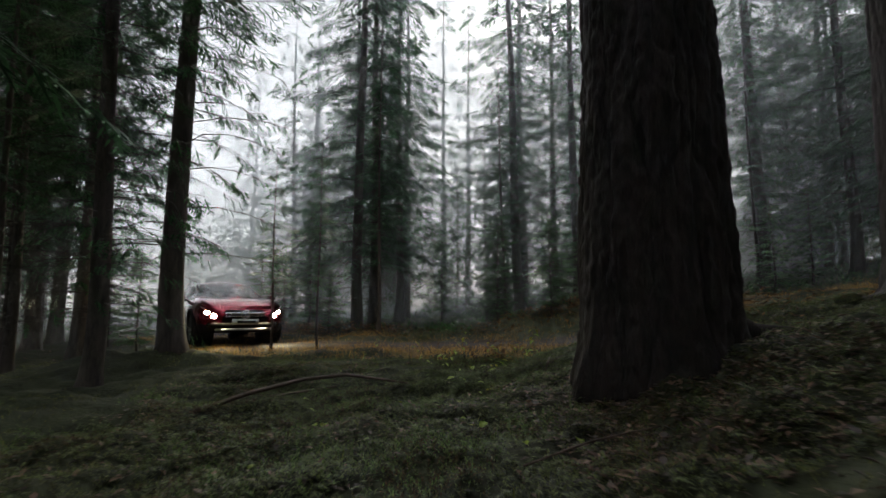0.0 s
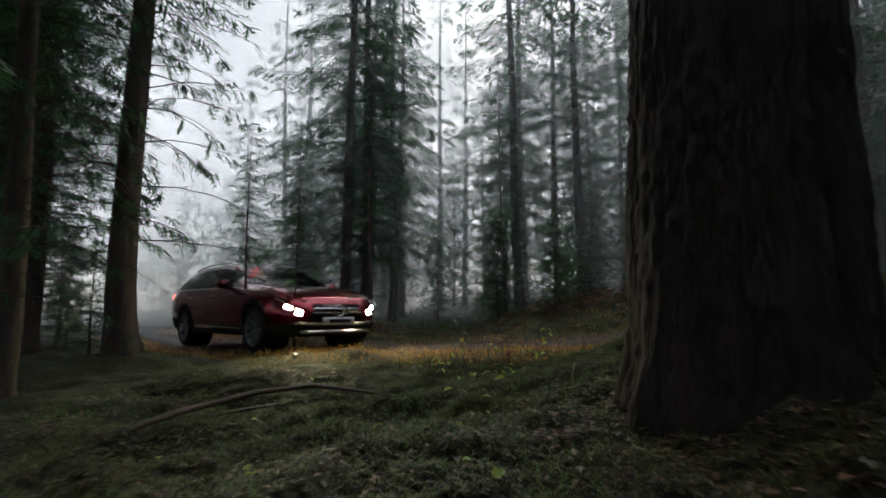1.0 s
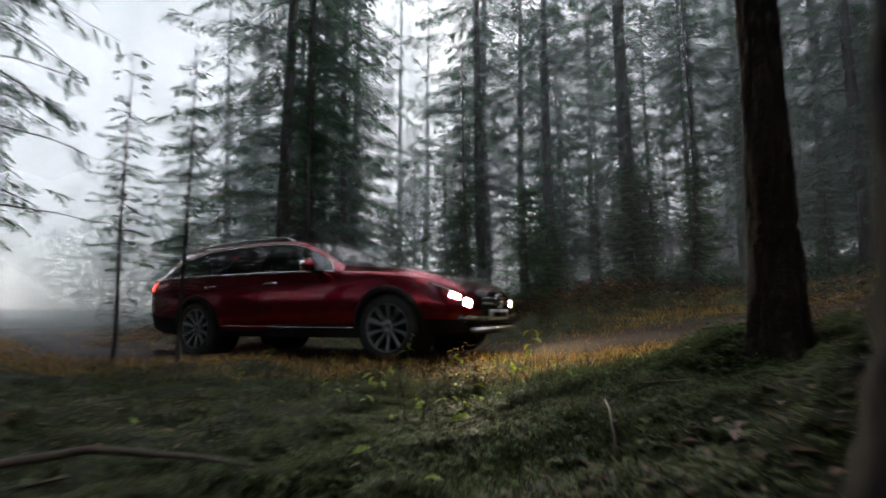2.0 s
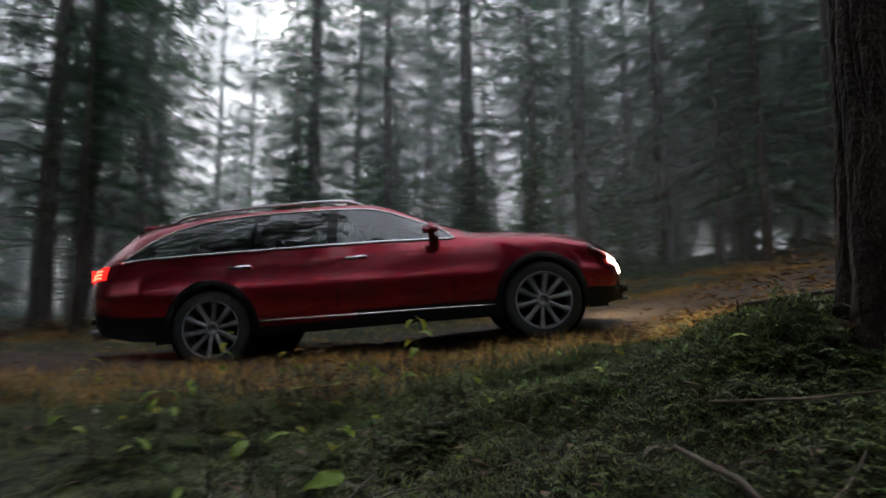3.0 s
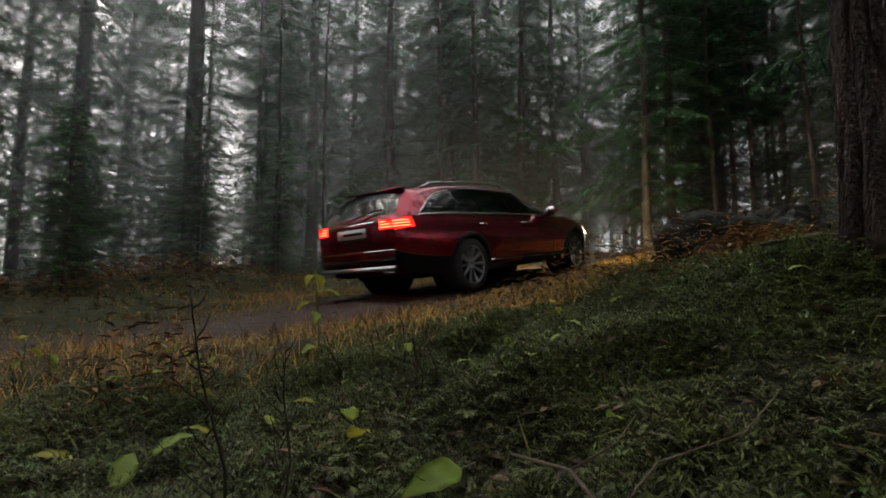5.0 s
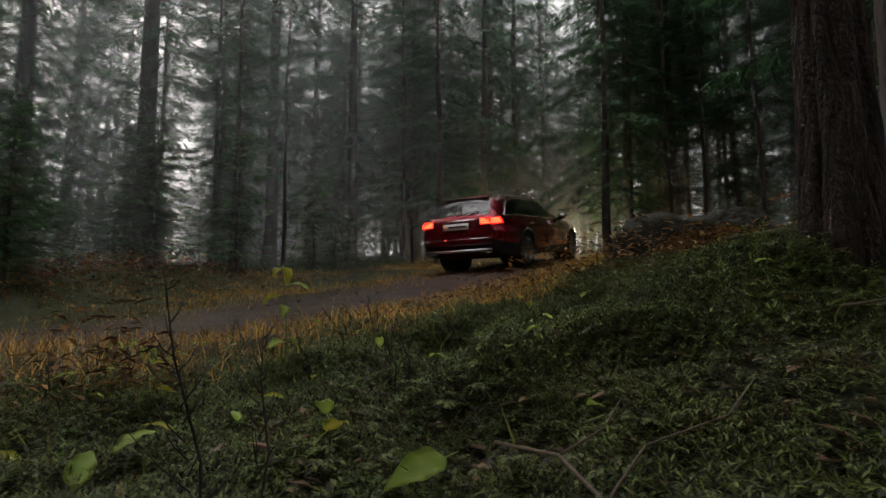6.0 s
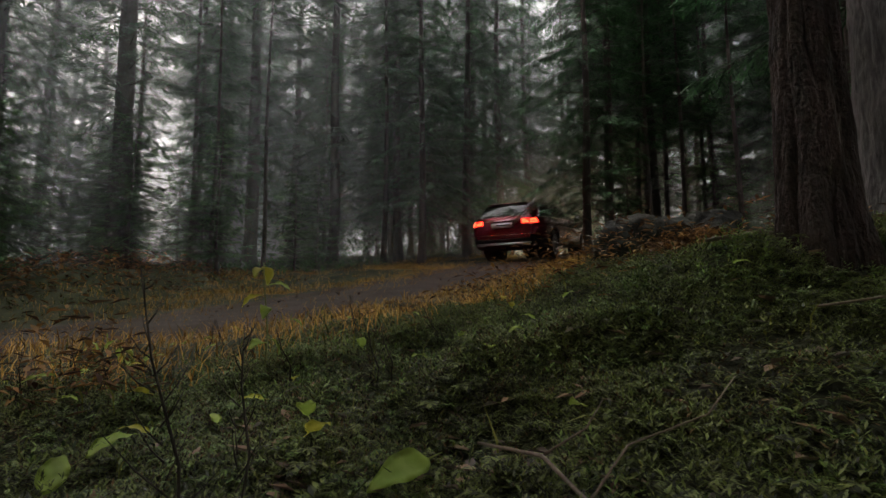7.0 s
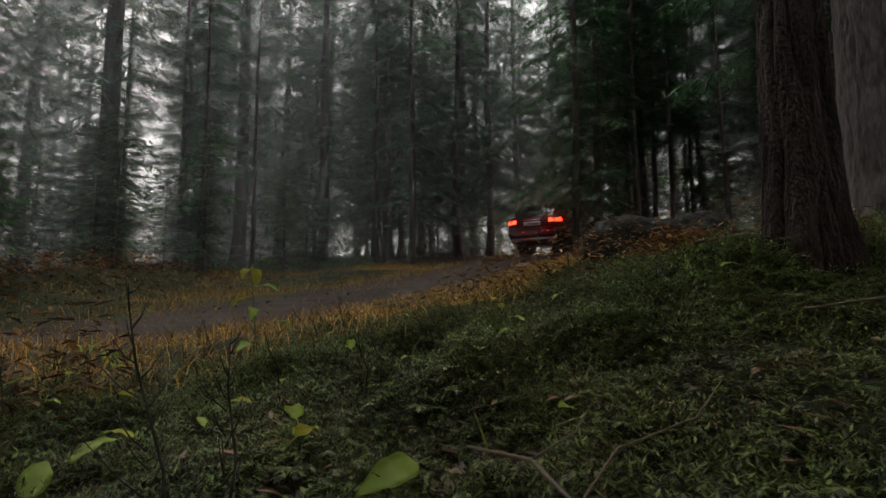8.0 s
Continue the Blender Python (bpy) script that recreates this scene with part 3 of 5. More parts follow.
def old_trunk(name, x, y, radii, material, label, furrow, seed, H=14, rows=260, cols=150, roots=()):
    """A big trunk beside the camera with furrowed bark in relief and spreading roots. radii: pairs of height and radius."""
    hs = np.concatenate([np.linspace(-0.3, 3.2, rows), np.linspace(3.3, H, 24)])
    th = np.linspace(0, 2 * math.pi, cols, endpoint=False)
    A, Hh = np.meshgrid(th, hs)
    R = np.interp(Hh, [p[0] for p in radii], [p[1] for p in radii])
    low = np.exp(-np.maximum(Hh, 0) / 0.28)
    R = R * (1 + low * (0.07 * np.sin(5 * A + seed) + 0.05 * np.sin(8 * A + 2 * seed)) + 0.03 * np.sin(2 * A + seed))
    # plates of bark between furrows: ridged noise, long up the stem
    u, w = A / (2 * math.pi), Hh
    freq = furrow[0]
    warp = 0.35 * (vnoise(u * freq * 0.5 + 7, w * 1.6, seed) - 0.5) + 0.12 * (vnoise(u * freq, w * 6, seed + 9) - 0.5)
    s = u * freq + warp * 2.0
    wrap = lambda q, k, sd: vnoise(np.mod(q, freq) * k, w * furrow[2] * k, sd)
    ridge = 1 - np.abs(2 * wrap(s, 1.0, seed + 1) - 1)
    ridge2 = 1 - np.abs(2 * wrap(s, 2.3, seed + 2) - 1)
    crack = np.exp(-(1 - ridge) * 7) * 0.9 + 0.4 * np.exp(-(1 - ridge2) * 6)
    R = R - furrow[1] * crack + furrow[1] * 0.5 * (vnoise(u * freq * 5, w * 14, seed + 3) - 0.5)
    v = np.stack([R * np.cos(A), R * np.sin(A), Hh], -1).reshape(-1, 3)
    n, m = len(hs), cols
    i = np.arange(n - 1)[:, None] * m
    j = np.arange(m)[None]
    f = np.stack([i + j, i + (j + 1) % m, i + m + (j + 1) % m, i + m + j], -1).reshape(-1, 4)
    tree = new(name)
    tree.matrix_basis = pose(x, y, gz(x, y))
    mesh_part("trunk", fast_mesh("trunk", v, f), material, tree)
    for a, ln, rr in roots:
        c, q = math.cos(radians(a)), math.sin(radians(a))
        pts = []
        for k in (0.55, 0.8, 1.0, 1.3, 1.7):
            X, Y = c * (radii[1][1] + ln * (k - 0.9)), q * (radii[1][1] + ln * (k - 0.9))
            hump = (0.42, 0.20, 0.08, 0.02, -0.05)[len(pts)]
            pts.append(Vector((X, Y, gz(x + X, y + Y) - gz(x, y) + hump * rr * 4)))
        mesh_part("root", tubes_mesh("root", [(pts, [rr * 1.1, rr, rr * 0.9, rr * 0.6, rr * 0.2])], 12), material, tree)
    return tagged(tree, label, "tree", "old trunks on the bank")


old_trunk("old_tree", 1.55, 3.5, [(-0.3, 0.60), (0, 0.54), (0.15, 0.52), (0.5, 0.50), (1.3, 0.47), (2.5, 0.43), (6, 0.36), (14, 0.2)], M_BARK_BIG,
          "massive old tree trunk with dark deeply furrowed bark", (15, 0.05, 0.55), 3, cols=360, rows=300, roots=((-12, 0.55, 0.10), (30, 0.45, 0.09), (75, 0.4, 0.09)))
old_trunk("old_tree", 1.88, 4.95, [(-0.3, 0.16), (0, 0.125), (0.12, 0.11), (0.4, 0.098), (1.2, 0.080), (3, 0.068), (14, 0.03)], M_BARK_MOSS,
          "slender tree trunk with scaly reddish mossy bark", (11, 0.016, 3.0), 5, cols=150, roots=((-30, 0.18, 0.035), (70, 0.15, 0.03)))
old_trunk("old_tree", 4.05, 4.15, [(-0.3, 0.36), (0, 0.30), (0.3, 0.25), (2, 0.21), (14, 0.08)], M_BARK_GREY,
          "grey tree trunk with cracked bark up the bank", (12, 0.03, 0.7), 8, cols=120, roots=((180, 0.3, 0.08), (120, 0.25, 0.07)))


# ---------------- boulder ----------------
def boulder(x, y, sx, sy, sz, turn, seed, label):
    bm = bmesh.new()
    bmesh.ops.create_icosphere(bm, subdivisions=5, radius=1)
    for v in bm.verts:
        p = v.co.copy()
        n1 = noise.fractal(p * 1.1 + Vector((seed, 0, 0)), 1.0, 2.0, 4)
        n2 = noise.fractal(p * 4.5 + Vector((0, seed, 0)), 1.0, 2.0, 4)
        q = p * (1 + 0.28 * n1 + 0.06 * n2)
        q.z = min(q.z, 0.72 + 0.12 * n1)
        v.co = Vector((q.x * sx, q.y * sy, q.z * sz))
    ob = part("boulder", bm, M_ROCK)
    ob.matrix_basis = pose(x, y, gz(x, y) + sz * 0.28, 0, 0, turn)
    return tagged(ob, label, "rock", "boulders")


boulder(8.3, 6.05, 0.50, 0.74, 0.66, 8, 3.0, "long flat-topped mossy grey boulder beside the track")
boulder(8.9, 5.15, 0.45, 0.55, 0.5, 30, 8.0, "low dark mossy boulder beside the track")


# ---------------- the car ----------------
def curve(keys):
    return lambda x: np.interp(x, [k[0] for k in keys], [k[1] for k in keys])


HALF = curve([(-2.63, 0.70), (-2.58, 0.775), (-2.50, 0.825), (-2.38, 0.865), (-2.1, 0.905), (-1.5, 0.925), (0, 0.93), (1.4, 0.925), (1.8, 0.90), (2.0, 0.85), (2.15, 0.76), (2.25, 0.62), (2.31, 0.45)])
LOW = curve([(-2.63, 0.46), (-2.5, 0.36), (-2.2, 0.29), (-1.8, 0.26), (0, 0.25), (1.8, 0.24), (2.31, 0.30)])
BELT = curve([(-2.63, 0.93), (-2.5, 0.985), (-2.0, 1.0), (-1.5, 0.995), (0, 0.975), (0.8, 0.96), (1.2, 0.94), (1.6, 0.90), (1.9, 0.835), (2.1, 0.755), (2.25, 0.66), (2.31, 0.58)])
TOP = curve([(-2.63, 0.96), (-2.56, 1.03), (-2.47, 1.14), (-2.34, 1.30), (-2.22, 1.395), (-1.95, 1.435), (-1.5, 1.475), (-1.0, 1.492), (-0.5, 1.488), (-0.2, 1.472), (0.0, 1.445), (0.15, 1.40),
             (0.4, 1.27), (0.65, 1.13), (0.85, 1.045), (1.0, 1.03), (1.3, 1.005), (1.7, 0.955), (1.95, 0.885), (2.12, 0.80), (2.25, 0.69), (2.31, 0.60)])
WIN_TOP = curve([(-2.30, 0.055), (-2.2, 0.24), (-2.05, 0.52), (-1.85, 0.74), (-1.6, 0.85), (-1.2, 0.89), (0.0, 0.89), (0.55, 0.82), (0.66, 0.62), (0.74, 0.055)])
FLANK = curve([(0, 0.905), (0.12, 0.94), (0.3, 0.972), (0.5, 0.992), (0.66, 1.0), (0.72, 0.994), (0.82, 0.972), (0.92, 0.945), (1.0, 0.905)])


def section(x):
    """Half the outline of the car across x, from the sill up to the middle of the roof: (y, z) pairs."""
    w, lo, be, to = float(HALF(x)), float(LOW(x)), float(BELT(x)), float(TOP(x))
    be = min(be, to - 0.004)
    side = [(w * float(FLANK(k / 10)), lo + (be - lo) * k / 10) for k in range(11)]
    wb = side[-1][0]
    tall = max(0.0, to - be)
    cabin = min(1, tall / 0.3)
    edge = wb * (1 - 0.30 * cabin) - 0.05 * (1 - cabin)
    zr = be + tall * (0.86 if cabin > 0.3 else 0.75)
    # rows 11 and 16 run along the lower and upper edge of the side windows
    wt = float(WIN_TOP(x))
    pinch = [0.05 + (wt - 0.05) * j / 5 for j in range(6)] + [(wt + 1) / 2, 1.0]
    plain = min(1, max(0, (x - 0.75) / 0.25))
    up = []
    for k in range(8):
        s = pinch[k] * (1 - plain) + (k + 1) / 8 * plain
        up.append((wb + (edge - wb) * (s ** (1.25 if cabin > 0.3 else 0.9)), be + (zr - be) * s))
    roof = []
    for k in range(1, 7):
        s = k / 6
        roof.append((edge * (1 - s), zr + (to - zr) * math.sin(s * math.pi / 2)))
    return side + up + roof


NS = 25
SIDE_WINDOWS = ((-2.30, -1.12), (-1.08, -0.42), (-0.33, 0.74))
PILLARS = ((-1.12, -1.08), (-0.42, -0.33))


def window_face(x, row):
    """Which opening a face of the upper body lies in: 'side', 'front', 'rear' or ''."""
    if 11 <= row < 16 and -2.30 < x < 0.74:
        return "side"
    if row >= 18 and 0.10 < x < 0.84:
        return "front"
    if row >= 18 and -2.54 < x < -2.24:
        return "rear"
    return ""


def tail_x(y, z):
    """The rounded tail: how far back the tailgate stands."""
    return -2.632 - 0.045 * max(0.0, 1 - (y / 0.74) ** 2) * max(0.0, 1 - ((z - 0.80) / 0.45) ** 2)


def grid_part(name, xs, rows, material, parent, pick, push=0.0, sides=(1, -1), label=""):
    """Faces of the car's skin that pick(x, row, sign) accepts, pushed out by push."""
    secs = [section(x) for x in xs]
    bm = bmesh.new()
    for sg in sides:
        grid = {}

        def vert(i, r):
            if (i, r) not in grid:
                y, z = secs[i][r]
                c = Vector((0, 0.0, 0.55))
                d = Vector((0, y, z - 0.55))
                d = d.normalized() if d.length else Vector((0, 0, 1))
                grid[i, r] = bm.verts.new((xs[i], sg * (y + d.y * push), z + d.z * push))
            return grid[i, r]
        for i in range(len(xs) - 1):
            for r in rows:
                xm = (xs[i] + xs[i + 1]) / 2
                if pick(xm, r, sg, (secs[i][r][1] + secs[i][r + 1][1] + secs[i + 1][r][1] + secs[i + 1][r + 1][1]) / 4):
                    q = [vert(i, r), vert(i + 1, r), vert(i + 1, r + 1), vert(i, r + 1)]
                    bm.faces.new(q if sg < 0 else q[::-1])
    bmesh.ops.remove_doubles(bm, verts=bm.verts, dist=0.0008)
    return part(name, bm, material, parent, label)


def box_bm(cx, cy, cz, sx, sy, sz, bevel=0.01, segments=2):
    bm = bmesh.new()
    bmesh.ops.create_cube(bm, size=1)
    for v in bm.verts:
        v.co = Vector((cx + v.co.x * sx, cy + v.co.y * sy, cz + v.co.z * sz))
    if bevel:
        bmesh.ops.bevel(bm, geom=bm.edges[:], offset=bevel, segments=segments, affect="EDGES")
    return bm


def strip(name, pts, radius, material, parent, label="", sides=6):
    return mesh_part(name, tubes_mesh(name, [(pts, [radius] * len(pts))], sides), material, parent, label)


def skin(x, row, sg, push=0.0):
    """A point on the car's skin; row may be fractional."""
    s = section(x)
    a, b = s[int(row)], s[min(int(row) + 1, NS - 1)]
    k = row - int(row)
    y, z = a[0] + (b[0] - a[0]) * k, a[1] + (b[1] - a[1]) * k
    return Vector((x, sg * (y + push), z))


def row_at(x, z):
    s = section(x)
    for r in range(NS - 1):
        if s[r][1] <= z <= s[r + 1][1]:
            return r + (z - s[r][1]) / max(1e-6, s[r + 1][1] - s[r][1])
    return 0


def lathe(profile, sides=48):
    """A ring about the y axis from (y, radius) pairs."""
    bm = bmesh.new()
    rings = []
    for y, r in profile:
        rings.append([bm.verts.new((r * math.sin(2 * math.pi * s / sides), y, r * math.cos(2 * math.pi * s / sides))) for s in range(sides)])
    for a, b in zip(rings, rings[1:]):
        for s in range(sides):
            q = (s + 1) % sides
            bm.faces.new((a[s], a[q], b[q], b[s]))
    return bm


def build_wheel(car, x, sg):
    wheel = new("wheel")
    wheel.parent = car
    wheel.location = (x, sg * 0.80, 0.345)
    o = sg
    part("tyre", lathe([(o * -0.11, 0.25), (o * -0.12, 0.30), (o * -0.10, 0.336), (o * -0.05, 0.345), (o * 0.05, 0.345), (o * 0.095, 0.336), (o * 0.112, 0.31), (o * 0.115, 0.28), (o * 0.10, 0.252)]), M_RUBBER, wheel, "black rubber tyre")
    bm = lathe([(o * 0.10, 0.253), (o * 0.105, 0.245), (o * 0.085, 0.235), (o * 0.0, 0.225), (o * -0.10, 0.24)])
    part("rim", bm, M_ALLOY, wheel, "alloy wheel rim")
    bm = lathe([(o * 0.055, 0.001), (o * 0.06, 0.035), (o * 0.075, 0.036), (o * 0.07, 0.06), (o * 0.03, 0.075)], 24)
    part("hub_cap", bm, M_ALLOY, wheel)
    part("brake_disc", lathe([(o * -0.02, 0.06), (o * -0.02, 0.17), (o * -0.045, 0.17)], 32), M_BLACK, wheel)
    for k in range(10):
        a = 2 * math.pi * k / 10
        bm = bmesh.new()
        quad = []
        for r, w, y in ((0.045, 0.020, 0.066), (0.15, 0.017, 0.080), (0.238, 0.026, 0.092)):
            for dy in (0.0, -0.035):
                for dw in (-w, w):
                    quad.append(bm.verts.new((r * math.sin(a) + dw * math.cos(a), o * (y + dy), r * math.cos(a) - dw * math.sin(a))))
        for i in (0, 4):
            q = quad
            bm.faces.new((q[i], q[i + 1], q[i + 5], q[i + 4]))
            bm.faces.new((q[i + 2], q[i + 6], q[i + 7], q[i + 3]))
            bm.faces.new((q[i], q[i + 4], q[i + 6], q[i + 2]))
            bm.faces.new((q[i + 1], q[i + 3], q[i + 7], q[i + 5]))
        bmesh.ops.recalc_face_normals(bm, faces=bm.faces[:])
        part("spoke", bm, M_ALLOY, wheel)
    return wheel


def build_car():
    car = new("estate_car")
    tagged(car, "dark red estate car with lamps lit, driving on the muddy track", "car")
    xs = sorted(set([round(x, 3) for x in np.arange(-2.63, 2.3101, 0.035)] + [-2.63, -2.30, -2.54, -2.24, -1.12, -1.08, -0.42, -0.33, 0.74, 0.84, 0.10, 2.31]))

    def solid(x, r, sg, z):
        if window_face(x, r):
            return False
        for ax in (-1.47, 1.47):
            if math.hypot(x - ax, z - 0.355) < 0.395 and r < 9:
                return False
        if r < 10 and z < 0.345 and -1.2 < x < 1.2:
            return False
        if (x < -1.9 or x > 1.9) and r < 3:
            return False
        return True
    grid_part("body", xs, range(NS - 1), M_PAINT, car, solid, 0.0, label="glossy dark red metallic bodywork")
    for sg in (1, -1):
        grid_part("rear_bumper", xs, range(10), M_BLACK, car, lambda x, r, sg, z: x < -1.87 and r < 3 and math.hypot(x + 1.47, z - 0.355) > 0.39, 0.004, (sg,), "black plastic rear bumper")
    for sg in (1, -1):
        grid_part("front_bumper", xs, range(10), M_BLACK, car, lambda x, r, sg, z: x > 1.87 and r < 3 and math.hypot(x - 1.47, z - 0.355) > 0.39, 0.004, (sg,), "black plastic front bumper")
    for sg in (1, -1):
        grid_part("sill", xs, range(10), M_BLACK, car, lambda x, r, s2, z: z < 0.36 and -1.10 < x < 1.10, 0.012, (sg,), "black plastic sill")
        for a, b in SIDE_WINDOWS:
            grid_part("side_window", xs, range(11, 16), M_GLASS, car, lambda x, r, s2, z: a < x < b, 0.003, (sg,), "dark tinted side window")
        for a, b in PILLARS:
            grid_part("window_pillar", xs, range(11, 16), M_GLOSSBLACK, car, lambda x, r, s2, z: a < x < b, 0.004, (sg,), "gloss black window pillar")
        # chrome line round the side windows
        bx = np.linspace(-2.30, 0.74, 50)
        strip("belt_trim", [skin(x, 10.95, sg, 0.006) for x in bx], 0.012, M_CHROME, car, "chrome strip under the windows")
        strip("window_trim", [skin(x, 16.05, sg, 0.006) for x in bx], 0.010, M_CHROME, car, "chrome strip over the windows")
        # roof rail on feet
        rx = np.linspace(-1.95, -0.10, 24)
        rail = []
        for i, x in enumerate(rx):
            lift = 0.045 * min(1, min(i, 23 - i) / 2.0)
            p = skin(x, 18.3, sg)
            rail.append(Vector((p.x, p.y, p.z + lift)))
        strip("roof_rail", rail, 0.014, M_CHROME, car, "bright metal roof rail")
        sx = np.linspace(-1.06, 1.04, 16)
        strip("sill_trim", [skin(x, row_at(x, 0.362 - 0.016 * x), sg, 0.014) for x in sx], 0.009, M_CHROME, car, "chrome sill strip")
        for hx in (-1.18, -0.15):
            p = skin(hx, row_at(hx, 0.865), sg, 0.022)
            h = part("door_handle", box_bm(p.x, p.y, p.z, 0.21, 0.024, 0.026, 0.010), M_CHROME, car, "chrome door handle")
            part("handle_cup", box_bm(p.x - 0.02, p.y - sg * 0.02, p.z - 0.03, 0.10, 0.012, 0.035, 0.005), M_GLOSSBLACK, h)
        for dx in (-1.30, -0.37, 0.66):
            strip("door_gap", [skin(dx + 0.03 * math.sin(z * 3), row_at(dx, z), sg, 0.0005) for z in np.linspace(0.40, 0.95, 10)], 0.004, M_GLOSSBLACK, car, sides=4)
        for ax in (-1.47, 1.47):
            bm = bmesh.new()
            rings = []
            for r, push in ((0.352, -0.20), (0.362, 0.008), (0.372, 0.014), (0.415, 0.012), (0.423, -0.01)):
                ring = []
                for k in range(31):
                    a = radians(-14 + 208 * k / 30)
                    X, Z = ax + r * math.cos(a), 0.355 + r * math.sin(a)
                    y = float(HALF(X)) * 0.985 if abs(X) < 2.2 else 0.74
                    s = section(max(-2.6, min(2.25, X)))
                    rr = row_at(max(-2.6, min(2.25, X)), max(Z, s[0][1] + 0.001))
                    y = skin(max(-2.6, min(2.25, X)), rr, 1).y
                    ring.append(bm.verts.new((X, sg * (y + push), Z)))
                rings.append(ring)
            for a, b in zip(rings, rings[1:]):
                for k in range(30):
                    q = (a[k], a[k + 1], b[k + 1], b[k])
                    bm.faces.new(q if sg < 0 else q[::-1])
            part("wheel_arch", bm, M_BLACK, car, "black plastic wheel arch cladding")
            part("wheel_housing", lathe([(sg * 0.86, 0.385), (sg * 0.5, 0.385), (sg * 0.5, 0.02)], 32), M_BLACK, car).location = (ax, 0, 0.36)
        # mirror
        bm = box_bm(0.53, sg * 1.0, 1.035, 0.13, 0.20, 0.135, 0.045, 3)
        mirror = part("mirror", bm, M_PAINT, car, "red door mirror")
        part("mirror_foot", box_bm(0.55, sg * 0.90, 0.975, 0.09, 0.14, 0.05, 0.015), M_GLOSSBLACK, mirror)
        part("mirror_glass", box_bm(0.463, sg * 1.0, 1.035, 0.006, 0.165, 0.105, 0.002), M_CHROME, mirror)
        # rear lamps: three glowing bars in a red lens that wraps round the corner
        lamp = grid_part("tail_lamp", xs, range(6, 10), M_TAILDIM, car, lambda x, r, s2, z: x < -2.43 and 0.86 < z < 0.975, 0.006, (sg,), "red tail lamp lens")
        for z in (0.885, 0.918, 0.95):
            pts = [skin(x, row_at(x, z), sg, 0.010) for x in np.linspace(-2.48, -2.625, 7)]
            last = pts[-1]
            pts += [Vector((tail_x(y, z) - 0.013, sg * y, z)) for y in np.linspace(abs(last.y) - 0.03, 0.50, 6)]
            strip("lamp_bar", pts, 0.0085, M_TAIL, lamp, "glowing red light bar")
        bm = bmesh.new()
        grid = [[bm.verts.new((tail_x(y, z) - 0.007, sg * y, z)) for y in np.linspace(0.48, 0.685, 7)] for z in (0.858, 0.90, 0.94, 0.978)]
        for a, b in zip(grid, grid[1:]):
            for k in range(6):
                q = (a[k], a[k + 1], b[k + 1], b[k])
                bm.faces.new(q if sg < 0 else q[::-1])
        part("inner_lens", bm, M_TAILDIM, lamp, "red tail lamp lens")
        # headlamps
        head = grid_part("headlamp", xs, range(5, 10), M_LENS, car, lambda x, r, s2, z: 1.93 < x < 2.25 and float(BELT(x)) - 0.135 < z, 0.010, (sg,), "clear headlamp lens")
        for a, b in ((2.13, 2.20), (2.22, 2.285)):
            grid_part("lamp_bulb", xs, range(5, 10), M_HEAD, head, lambda x, r, s2, z: a < x < b and float(BELT(x)) - 0.095 < z < float(BELT(x)) - 0.03, 0.003, (sg,), "glowing warm white headlamp")
        strip("day_light", [skin(x, row_at(x, float(BELT(x)) - 0.03), sg, 0.006) for x in np.linspace(1.97, 2.2, 8)], 0.006, M_SILVER, head)
        # exhaust tips and front intakes
        part("exhaust_tip", box_bm(-2.63, sg * 0.56, 0.36, 0.09, 0.20, 0.055, 0.02), M_CHROME, car, "chrome exhaust tip")
        part("air_intake", box_bm(2.17, sg * 0.60, 0.40, 0.16, 0.22, 0.10, 0.03), M_GLOSSBLACK, car)
        for y in (0.36,):
            part("front_seat", box_bm(-0.25, sg * y, 0.86, 0.20, 0.46, 0.66, 0.08, 3), M_SEAT, car)
            part("headrest", box_bm(-0.32, sg * y, 1.24, 0.10, 0.26, 0.17, 0.04, 3), M_SEAT, car)
            part("headrest", box_bm(-1.22, sg * y, 1.20, 0.10, 0.26, 0.15, 0.04, 3), M_SEAT, car)
    grid_part("windscreen", xs, range(18, NS - 1), M_WINDSHIELD, car, lambda x, r, sg, z: 0.09 < x < 0.85, 0.004, label="windscreen reflecting the sky")
    grid_part("rear_window", xs, range(18, NS - 1), M_GLASS, car, lambda x, r, sg, z: -2.54 < x < -2.24, 0.005, label="tinted rear window reflecting the sky")
    part("rear_seat", box_bm(-1.15, 0, 0.80, 0.2, 1.3, 0.62, 0.06, 3), M_SEAT, car)
    part("dashboard", box_bm(0.70, 0, 0.86, 0.45, 1.35, 0.20, 0.06, 3), M_BLACK, car)
    part("floor_pan", box_bm(0, 0, 0.30, 4.3, 1.25, 0.12, 0.03), M_BLACK, car)
    # tail: closing panel, spoiler, plate, chrome lines
    bm = bmesh.new()
    grid = [[bm.verts.new((tail_x(y * k, z), y * k, z)) for k in np.linspace(-1, 1, 13)] for y, z in section(-2.63)]
    for a, b in zip(grid, grid[1:]):
        for k in range(12):
            bm.faces.new((a[k], b[k], b[k + 1], a[k + 1]))
    bmesh.ops.remove_doubles(bm, verts=bm.verts, dist=0.0005)
    tail = part("tailgate", bm, M_PAINT, car, "red tailgate")
    part("plate_recess", box_bm(-2.672, 0, 0.85, 0.012, 0.56, 0.14, 0.005), M_BLACK, tail)
    plate = part("number_plate", box_bm(-2.685, 0, 0.845, 0.010, 0.52, 0.112, 0.003), M_PLATE, tail, "white number plate with dark bars")
    part("plate_bar", box_bm(-2.692, -0.03, 0.845, 0.004, 0.36, 0.032, 0.001), M_BLACK, plate)
    part("tail_trim", box_bm(-2.672, 0, 0.955, 0.03, 0.80, 0.022, 0.008), M_CHROME, tail, "chrome strip over the plate")
